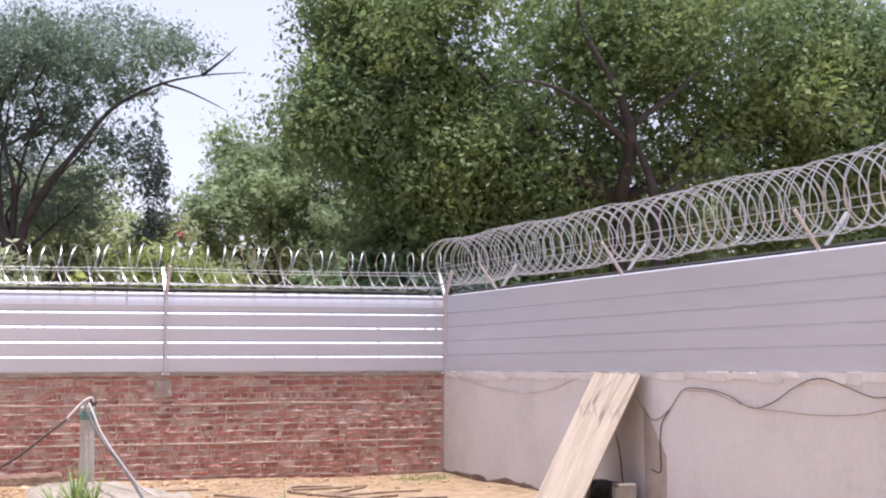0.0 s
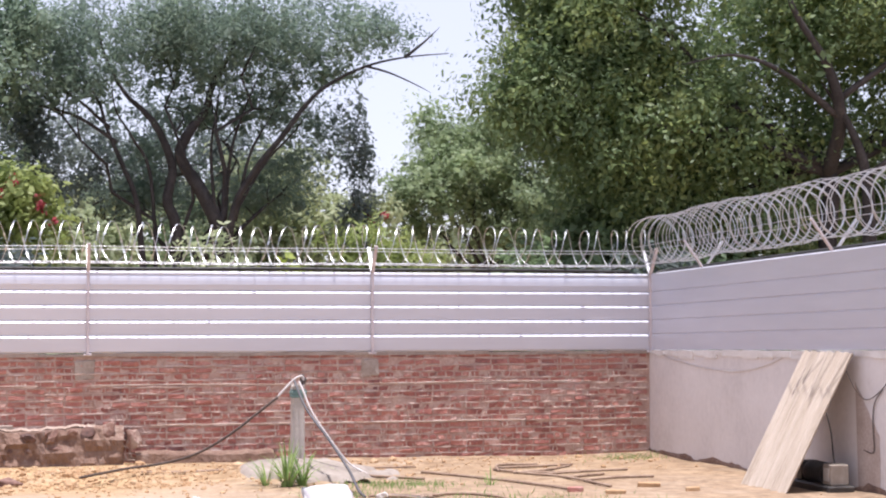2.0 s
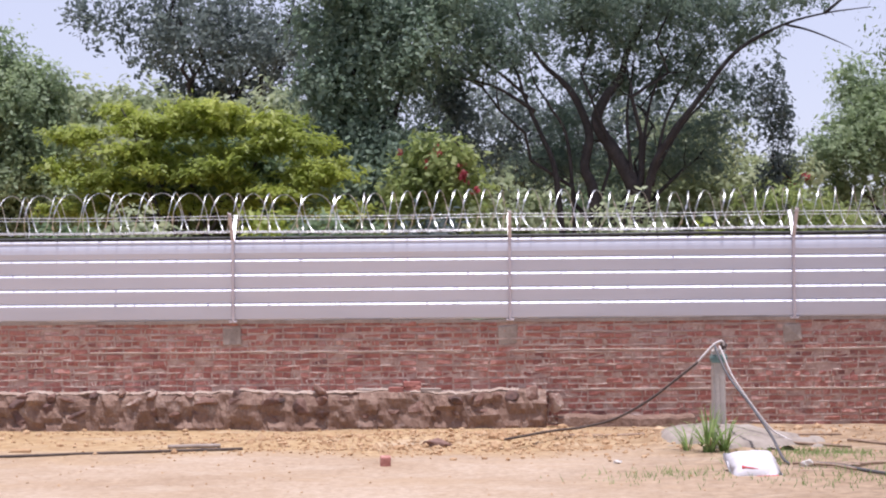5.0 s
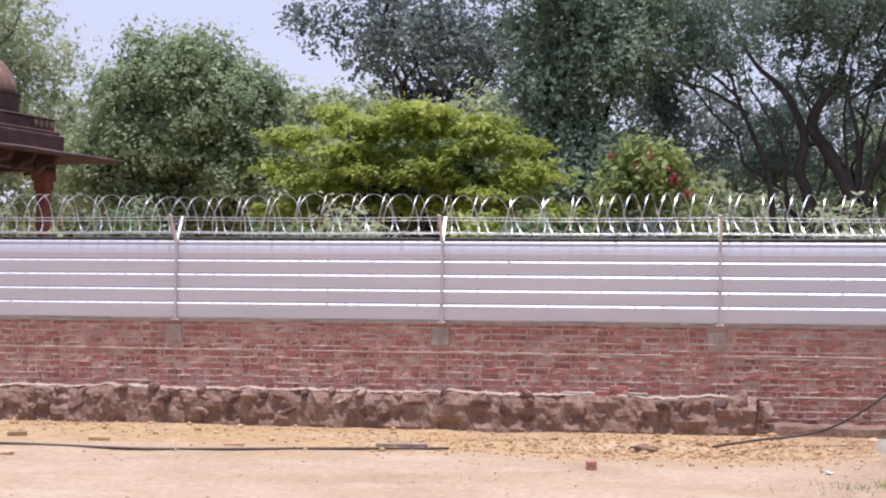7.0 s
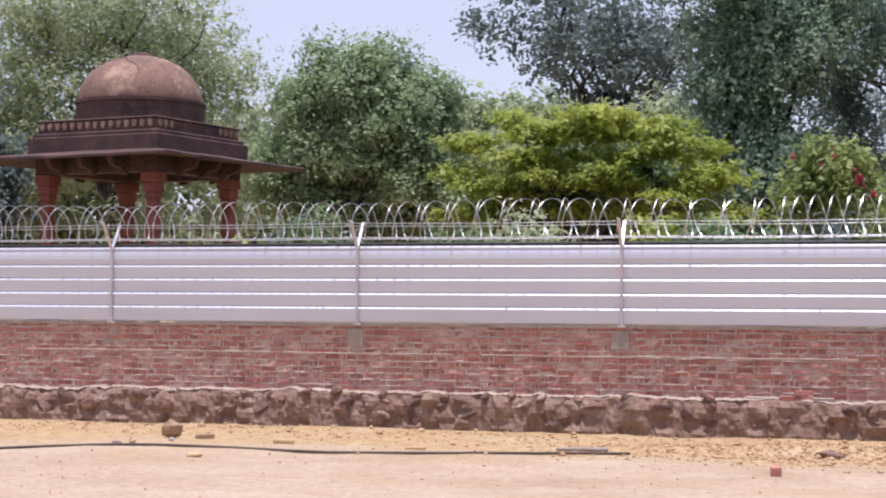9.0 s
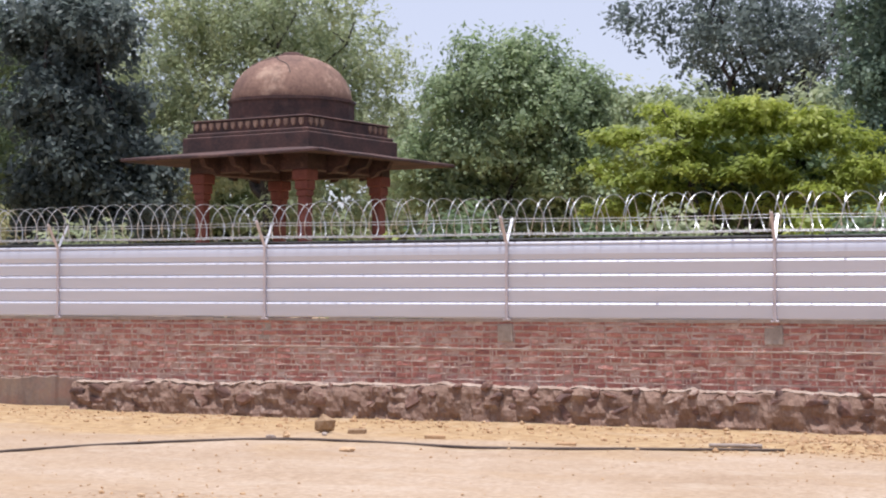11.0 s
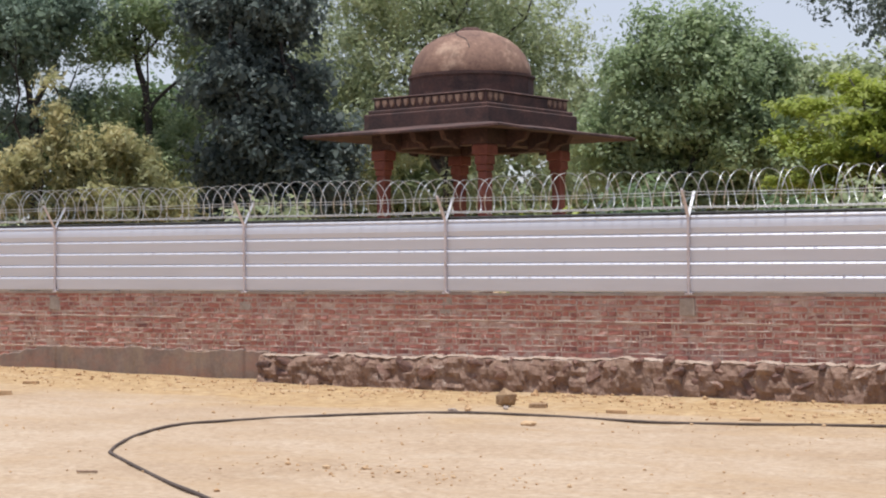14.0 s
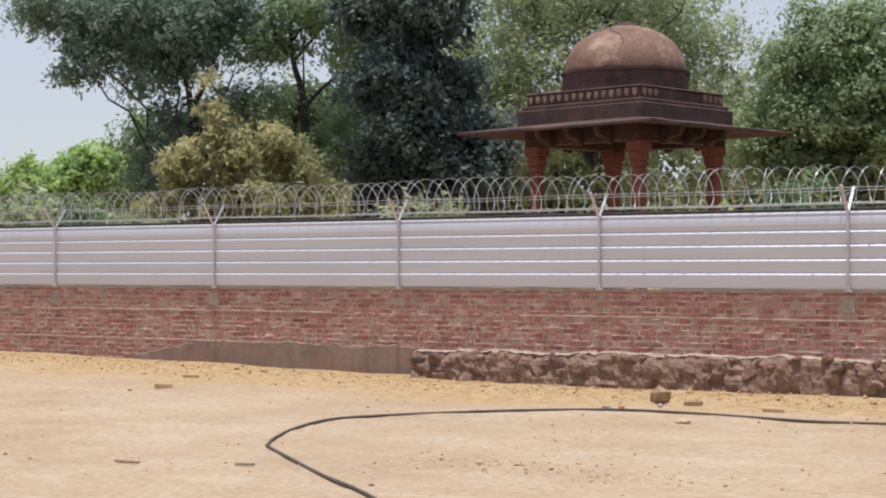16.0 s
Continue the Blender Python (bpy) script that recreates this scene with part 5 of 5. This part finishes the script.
stone_thing(3, on_ground(-8.33, 17.95, 0.09), (0.2, 0.15, 0.15), BLOCK, "large ochre lump of broken masonry on the ground", sub=1)
stone_thing(4, on_ground(-0.57, 17.7, 0.03), (0.19, 0.12, 0.07), RUBBLE, "flat greyish stone half sunk in loose earth")
stone_thing(5, on_ground(-8.6, 17.05, 0.015), (0.09, 0.06, 0.035), CEMENT, "small pale stone on the ground")
stone_thing(6, on_ground(-8.45, 17.2, 0.03), (0.06, 0.05, 0.05), CLOD, "small brown clod on the ground")
stone_thing(7, on_ground(-7.02, 15.72, 0.02), (0.10, 0.07, 0.04), CLOD, "flat brown stone on the ground")
stone_thing(8, on_ground(-8.15, 17.6, 0.02), (0.06, 0.04, 0.03), CEMENT, "small pale stone on the ground")
stone_thing(9, on_ground(1.25, 15.7, 0.015), (0.05, 0.04, 0.03), WHITE, "small white lump on the ground")
stone_thing(10, on_ground(3.0, 15.25, 0.03), (0.08, 0.06, 0.05), WHITE, "pale wrapped pipe joint on the ground", "pipe_joint")

# loose spoil and pebbles
rs = np.random.RandomState(31)
chunks = []
base = bmesh.new()
bmesh.ops.create_icosphere(base, subdivisions=1, radius=1)
bco = np.array([v.co[:] for v in base.verts])
bfa = [tuple(v.index for v in f.verts) for f in base.faces]
base.free()
for k in range(7000):
    zone = rs.random()
    if zone < 0.36:
        x, y = rs.normal(-0.4, 1.6), rs.normal(18.3, 0.8)
        s = rs.gamma(1.5, 0.0065) + 0.005
    elif zone < 0.7:
        x, y = rs.uniform(-24, 7.5), 20.6 - abs(rs.normal(0, 1.1))
        s = rs.gamma(1.4, 0.006) + 0.004
    elif zone < 0.72:
        x, y = rs.normal(-6.3, 0.75), rs.normal(11.6, 0.22)
        s = rs.gamma(1.4, 0.004) + 0.003
    else:
        x, y = rs.uniform(-18, 7.5), rs.uniform(9.5, 20)
        s = rs.gamma(1.1, 0.0035) + 0.0025
    if y > 20.6 or x > 7.7:
        continue
    s = min(s, 0.07)
    v = bco * (1 + 0.28 * rs.normal(size=(len(bco), 1))) * np.array([s * 1.2, s, s * 0.95]) + np.array([x, y, ground_z(x, y) + s * 0.25])
    chunks.append((v, bfa))
tagged(raw("loose_earth", *merge(chunks), CLOD), "loose ochre clods and pebbles scattered on the earth", "clods", kind="stuff")

# ---- hoses and pipes on the ground ----
def laid(pts, lift):
    return [(x, y, ground_z(x, y) + lift) for x, y in pts]


wire("garden_hose", laid([(-5.6, 8.6), (-6.85, 9.65), (-7.75, 10.37), (-8.5, 10.97), (-9.45, 11.8), (-9.6, 11.98), (-9.85, 12.4), (-10.2, 13.17), (-10.4, 14.03), (-10.15, 14.64), (-9.37, 15.76), (-8.32, 16.5), (-7.4, 16.72), (-6.26, 16.47), (-5.7, 16.48), (-4.68, 16.6), (-4.08, 17.04), (-2.67, 17.48)], 0.014), 0.016, HOSE, "long dusty black hose lying in a bend on earth", "hose", sides=7)
wire("garden_hose", laid([(3.06, 15.35), (3.25, 15.0), (3.5, 14.58), (4.05, 13.8), (4.8, 13.62), (6.2, 13.5), (7.4, 13.4)], 0.02), 0.016, GREYHOSE, "black hose trailing along the earth", "hose", sides=7)
wire("grey_pipe", laid([(-3.5, 17.55), (-3.2, 17.66), (-2.95, 17.72)], 0.03), 0.025, CEMENT, "short grey plastic pipe end on the ground", "pipe", sides=7)
for k, pts in enumerate([[(4.08, 18.43), (4.44, 17.26), (4.78, 16.28), (5.0, 15.75)], [(3.33, 15.05), (3.76, 15.5), (4.08, 15.2), (4.14, 14.65)], [(2.6, 19.6), (3.3, 19.4), (4.2, 19.3)], [(3.28, 17.5), (3.6, 17.4), (3.86, 17.27)], [(1.0, 18.9), (1.6, 18.75), (2.1, 18.7)],
                        [(4.98, 18.55), (5.2, 17.95), (5.41, 17.0), (5.56, 16.0)], [(5.0, 18.4), (5.24, 19.27), (5.76, 19.36)], [(5.1, 18.1), (5.6, 18.5), (6.05, 18.94)], [(5.3, 17.6), (5.6, 17.8), (5.88, 18.0)], [(5.4, 17.0), (5.65, 17.1), (5.9, 17.22)], [(5.1, 18.8), (5.6, 18.95), (6.2, 19.3)], [(5.45, 16.6), (5.9, 16.8), (6.3, 16.7)], [(5.2, 18.0), (5.8, 18.2), (6.5, 18.1)],
                        [(-9.9, 10.24), (-9.78, 10.25), (-9.65, 10.28)], [(0.9, 19.2), (1.4, 19.1), (1.9, 19.25)], [(-8.8, 10.53), (-8.72, 10.56), (-8.64, 10.6)]]):
    wire("dry_stick", laid(pts, 0.02), 0.016 if k not in (2, 4, 13, 15) else 0.012, STICK, "dry grey-brown stick lying on the earth", "stick", "dry sticks", steps=4)

# ---- concrete stub with its hoses ----
stub = thing("concrete_post", "short pale concrete post with taped hose fittings on top", "post", at=(2.58, 18.1, 0))
bm = bmesh.new()
box(bm, -0.07, 0.07, -0.075, 0.075, -0.1, 1.0, 0.012, 0.006, random.Random(3))
part("shaft", bm, CONCRETE, stub)
bm = bmesh.new()
for z0, z1, w in ((0.86, 0.89, 0.084), (0.885, 0.93, 0.088), (0.93, 0.95, 0.083)):
    box(bm, -w, w, -w, w, z0, z1, 0.006, 0.004, random.Random(4))
part("tape_band", bm, TEAL, stub, "faded teal cloth tape")
raw("elbow", *tube_data(spline([(0.06, -0.05, 0.98), (0.05, -0.06, 1.07), (0.02, -0.07, 1.1), (-0.06, -0.08, 1.06), (-0.16, -0.09, 0.96), (-0.24, -0.09, 0.87)], 6), 0.014, 8), PIPE, stub, True)["label"] = "pale plastic pipe elbow"
bm = bmesh.new()
lump(bm, np.random.RandomState(6), (0.06, -0.04, 1.05), (0.05, 0.05, 0.07), 2, 0.4)
part("valve", bm, HOSE, stub, "dark valve body")
raw("hose_black", *tube_data(spline([(-0.24, -0.09, 0.87), (-0.5, -0.05, 0.66), (-0.8, 0.0, 0.43), (-1.15, 0.1, 0.23), (-1.5, 0.2, 0.13), (-1.9, -0.1, 0.11), (-2.4, -0.8, 0.09)], 8), 0.015, 7), HOSE, stub, True)
raw("hose_grey", *tube_data(spline([(-0.05, -0.09, 1.05), (-0.03, -0.2, 0.95), (0.05, -0.45, 0.72), (0.2, -0.95, 0.45), (0.28, -1.7, 0.2), (0.26, -2.4, 0.06), (0.26, -2.75, 0.03)], 8), 0.015, 7), GREYHOSE, stub, True)
raw("hose_pale", *tube_data(spline([(0.0, -0.09, 1.04), (0.04, -0.18, 0.92), (0.12, -0.3, 0.7), (0.32, -0.45, 0.38), (0.5, -0.5, 0.15), (0.7, -0.58, 0.03)], 8), 0.012, 7), PIPE, stub, True)


def tuft(seed, at, n, h, spread, mat, label, name="grass_tuft", width=0.02):
    """Arching strap leaves from one root."""
    rs = np.random.RandomState(seed)
    t = thing(name, label, "grass", at=at)
    v, f = [], []
    for _ in range(n):
        a, L = rs.uniform(0, 2 * math.pi), h * rs.uniform(0.5, 1.1)
        out = spread * rs.uniform(0.2, 1.0)
        d = np.array([math.cos(a), math.sin(a), 0])
        side = np.array([-d[1], d[0], 0])
        o = len(v)
        b = d * rs.uniform(0, 0.06)
        for i in range(6):
            q = i / 5
            c = b + d * out * q ** 1.5 + np.array([0, 0, L * (q - 0.45 * (out / max(L, 0.01)) * q ** 3)])
            w = width * (1 - q) ** 0.7 * 0.5 + 0.001
            v += [tuple(c - side * w), tuple(c + side * w)]
            if i:
                f.append((o + 2 * i - 2, o + 2 * i - 1, o + 2 * i + 1, o + 2 * i))
    raw("foliage", v, f, mat, t)
    return t


tuft(1, on_ground(2.28, 16.75), 46, 0.56, 0.55, LEAF_GRASSY, "green maize-like grass tuft at the concrete post", width=0.024)
tuft(2, on_ground(2.46, 16.85), 30, 0.54, 0.6, LEAF_GRASSY, "green maize-like grass tuft at the concrete post", width=0.022)
tuft(3, on_ground(2.08, 16.9), 16, 0.42, 0.45, LEAF_GRASSY, "green maize-like grass tuft at the concrete post", width=0.02)
tuft(4, on_ground(2.3, 16.8), 16, 0.46, 0.6, STICK, "dry brown grass blades among the green tuft", width=0.014)
tuft(5, on_ground(4.35, 16.3), 14, 0.24, 0.25, LEAF_GRASSY, "thin green weed growing from the earth", width=0.012)
tuft(6, on_ground(2.3, 15.5), 12, 0.2, 0.22, LEAF_GRASSY, "thin green weed growing from the earth", width=0.012)
for k, pts in enumerate([[(2.95, 15.3), (3.1, 15.2), (3.2, 14.95), (3.32, 14.7)], [(2.98, 15.32), (3.12, 15.36), (3.3, 15.22), (3.42, 14.98)], [(2.85, 15.2), (3.0, 15.28), (3.2, 15.3), (3.5, 15.2)]]):
    wire("dry_root", laid(pts, 0.03), 0.014, STICK, "tangled brown root beside the hose joint", "root", "dry roots", steps=4)
rs = np.random.RandomState(77)
v, f = [], []
for k in range(1500):
    cx, cy, sx, sy = [(2.75, 15.9, 0.25, 0.35), (3.5, 16.5, 0.35, 0.3), (3.4, 16.7, 0.3, 0.2), (3.9, 15.0, 0.6, 0.5), (3.3, 14.4, 0.6, 0.35), (4.5, 14.5, 0.5, 0.4), (7.3, 20.2, 0.3, 0.3), (1.6, 14.6, 0.4, 0.25)][rs.randint(8)]
    x, y = rs.normal(cx, sx), rs.normal(cy, sy)
    if x > 7.75:
        continue
    a, L = rs.uniform(0, 6.28), rs.uniform(0.02, 0.085)
    z = ground_z(x, y)
    o = len(v)
    v += [(x - 0.004, y, z), (x + 0.004, y, z), (x + math.cos(a) * L * 0.5, y + math.sin(a) * L * 0.5, z + L)]
    f.append((o, o + 1, o + 2))
tagged(raw("grass", v, f, LEAF_GRASSY), "sparse short green grass on the earth", "grass", kind="stuff")

# ---- grey cement heap round the post ----
vs, fs = [], []
N = 44
for j in range(N + 1):
    for i in range(N + 1):
        u, w = -1 + 2 * i / N, -1 + 2 * j / N
        x, y = 2.75 + u * 0.95, 18.0 + w * 1.0
        r = math.hypot(u, w) + 0.5 * noise.noise((u * 2.3, w * 2.3, 4)) + 0.2 * noise.noise((u * 6, w * 6, 4))
        vs.append((x, y, ground_z(x, y) + (0.05 if r < 0.8 else 0.05 - (r - 0.8) * 0.4) + 0.022 * noise.noise((x * 6, y * 6, 0)) + 0.012 * noise.noise((x * 15, y * 15, 0))))
fs = [(j * (N + 1) + i, j * (N + 1) + i + 1, (j + 1) * (N + 1) + i + 1, (j + 1) * (N + 1) + i) for j in range(N) for i in range(N)]
tagged(raw("cement_mound", vs, fs, MOUND, smooth=True), "low grey mound of spilled cement round the post", "mound")

# ---- white sack ----
bm = bmesh.new()
vs = bmesh.ops.create_cube(bm, size=1)["verts"]
bmesh.ops.subdivide_edges(bm, edges=bm.edges[:], cuts=7, use_grid_fill=True)
for q in bm.verts:
    p = q.co.copy()
    puff = (1 - (2 * p.x) ** 4) * (1 - (2 * p.y) ** 4)
    q.co = Vector((p.x * 0.44, p.y * 0.5, 0.05 + p.z * (0.05 + 0.16 * puff) + 0.025 * noise.noise(p * 5)))
    q.co.x += 0.02 * noise.noise(p * 4 + Vector((3, 0, 0)))
sack = thing("sack", "crumpled white plastic sack with red print", "sack", at=on_ground(2.40, 14.75, 0.0))
sack.rotation_euler = (0.35, 0, 0.06)
part("bag", bm, SACK, sack, smooth=True)
bm = bmesh.new()
box(bm, -0.02, 0.19, -0.262, -0.20, 0.02, 0.085, 0.01, 0.008, random.Random(2))
box(bm, -0.16, 0.06, -0.2, -0.14, 0.10, 0.125, 0.004, 0.01, random.Random(5), Matrix.Rotation(0.15, 4, "Y"))
part("print", bm, RED, sack, "red printed corner")

# ---- corrugated board leaning on the side wall ----
cols, rows = 66, 10
vs, fs = [], []
for side in (0, 1):
    for j in range(rows + 1):
        q = j / rows
        for i in range(cols + 1):
            u = i / cols
            wave = 0.024 * math.cos(u * 6 * 2 * math.pi) + 0.004 * noise.noise((u * 5, q * 3, 1))
            px = 7.04 + 0.765 * q
            pz = -0.05 + 1.445 * q + 0.02 * noise.noise((u * 8, 0, 2)) * (q > 0.95)
            nx, nz = -0.884, 0.468
            o = wave - side * 0.009
            vs.append((px + nx * o - 0.02, 16.0 - 1.08 * u, pz + nz * o))
k = (rows + 1) * (cols + 1)
for j in range(rows):
    for i in range(cols):
        a = j * (cols + 1) + i
        fs += [(a, a + 1, a + cols + 2, a + cols + 1), (k + a, k + a + cols + 1, k + a + cols + 2, k + a + 1)]
rim = [i for i in range(cols + 1)] + [j * (cols + 1) + cols for j in range(1, rows + 1)] + [rows * (cols + 1) + i for i in range(cols - 1, -1, -1)] + [j * (cols + 1) for j in range(rows - 1, 0, -1)]
for a, b in zip(rim, rim[1:] + rim[:1]):
    fs.append((a, a + k, b + k, b))
tagged(raw("corrugated_sheet", vs, fs, BOARD, smooth=False), "weathered beige corrugated cement sheet leaning on the wall", "roofing sheet")

# ---- pump behind the board, cables on the plaster ----
pump = thing("water_pump", "dark metal water pump with grey switch box by wall", "pump", at=(7.62, 15.3, 0))
bm = bmesh.new()
box(bm, -0.16, 0.14, -0.42, 0.5, -0.05, 0.06, 0.015)
part("base", bm, DARKMETAL, pump)
bm = bmesh.new()
bmesh.ops.create_cone(bm, cap_ends=True, segments=20, radius1=0.11, radius2=0.11, depth=0.42, matrix=Matrix.Translation((0, 0.05, 0.15)) @ Matrix.Rotation(math.pi / 2, 4, "X"))
for kk in range(7):
    bmesh.ops.create_cone(bm, cap_ends=True, segments=20, radius1=0.122, radius2=0.122, depth=0.012, matrix=Matrix.Translation((0, -0.1 + kk * 0.05, 0.15)) @ Matrix.Rotation(math.pi / 2, 4, "X"))
part("motor", bm, DARKMETAL, pump)
bm = bmesh.new()
box(bm, -0.10, 0.1, -0.36, -0.18, 0.06, 0.27, 0.01)
part("switch_box", bm, MOUND, pump, "dull grey metal switch box")
bm = bmesh.new()
box(bm, -0.108, -0.1, -0.33, -0.21, 0.1, 0.23, 0.004)
part("cover", bm, CONCRETE, pump, "pale cover plate")
bm = bmesh.new()
box(bm, -0.1, 0.1, 0.3, 0.42, 0.06, 0.26, 0.01)
part("casing", bm, DARKMETAL, pump)


def on_wall(pts, d=0.02):
    return [(WX - d, y, z) for y, z in pts]


wire("wall_cable", on_wall([(15.2, 1.2), (14.98, 1.0), (14.75, 0.93), (14.45, 1.05), (14.2, 1.24), (13.95, 1.28), (13.6, 1.27), (13.3, 1.23), (13.0, 1.15), (12.8, 1.13), (12.5, 1.2), (12.23, 1.315), (11.96, 1.40), (11.7, 1.42), (11.38, 1.36), (11.1, 1.30), (10.9, 1.29), (10.4, 1.35), (9.8, 1.42), (9, 1.4)], 0.022), 0.005, HOSE, "black cable looped along the plastered wall", "cable", "wall cables")
wire("wall_cable", on_wall([(14.1, 1.25), (13.6, 1.25), (13.2, 1.18), (12.8, 1.13), (12.4, 1.12), (11.8, 1.11), (11.2, 1.14), (10.8, 1.2), (10, 1.3)], 0.03), 0.004, STICK, "thin grey cable sagging along the plastered wall", "cable", "wall cables")
wire("wall_cable", on_wall([(14.45, 1.05), (14.62, 0.9), (14.66, 0.7), (14.64, 0.45), (14.7, 0.4), (14.85, 0.42)], 0.018), 0.006, HOSE, "thin grey cable hanging down the plastered wall", "cable", "wall cables")
wire("wall_cable", on_wall([(15.6, 0.75), (15.5, 0.55), (15.45, 0.3), (15.4, 0.2)], 0.05), 0.008, BLACK, "black supply cable of the pump", "cable", "wall cables")
wire("wall_cable", on_wall([(20.6, 1.27), (20.0, 1.2), (19.0, 1.12), (18.0, 1.11), (17.2, 1.2), (16.6, 1.33), (16.2, 1.36)], 0.012), 0.005, PIPE, "faint pale wire sagging on the plastered wall", "cable", "wall cables")
bm = bmesh.new()
rng = random.Random(8)
y = 20.9
while y > 9:
    w = rng.uniform(0.15, 0.5)
    z = 1.29 + wall_b_z(y - w / 2)
    box(bm, WX - 0.012 - rng.uniform(0, 0.008), WX + 0.1, y - w, y, z - rng.uniform(0.03, 0.09), z + 0.012 + rng.uniform(0, 0.01), 0, 0.004, rng)
    y -= w
tagged(part("plaster_lip", bm, LIP, wall_b), "rough white plaster lip")
# uneven dark brown strip along the foot of the plastered wall
vs, fs = [], []
for i in range(71):
    yy = 21 - 7 * i / 70
    top = 0.02 + 0.06 * noise.noise((yy * 2, 0, 1)) + 0.03 * noise.noise((yy * 7, 0, 2)) + ground_z(7.8, yy)
    vs += [(WX + 0.01, yy, top + 0.05), (WX - 0.015, yy, top), (WX - 0.03, yy, -0.3)]
    if i:
        for m in range(2):
            a = (i - 1) * 3 + m
            fs.append((a, a + 1, a + 4, a + 3))
tagged(raw("wall_foot", vs, fs, FOOT, wall_b), "rough brown strip along the wall foot")

# brown damp stain beside the leaning sheet, with the sheet's cast shadow painted in
vs = [(WX - 0.003, 15.0, -0.1)]
N = 40
for i in range(N + 1):
    q = i / N
    yy, zz = 15.05 - 0.5 * min(1.0, q * 1.8) + 0.03 * noise.noise((q * 9, 0, 0)), 1.15 * (1 - q) ** 0.8 + 0.04 * noise.noise((q * 8, 3, 0)) - 0.05
    vs.append((WX - 0.003, yy, zz))
tagged(raw("damp_stain", vs, [(0, i, i + 1) for i in range(1, N + 1)], STAIN_SHADOW, wall_b), "brown damp stain and painted shadow on plaster")
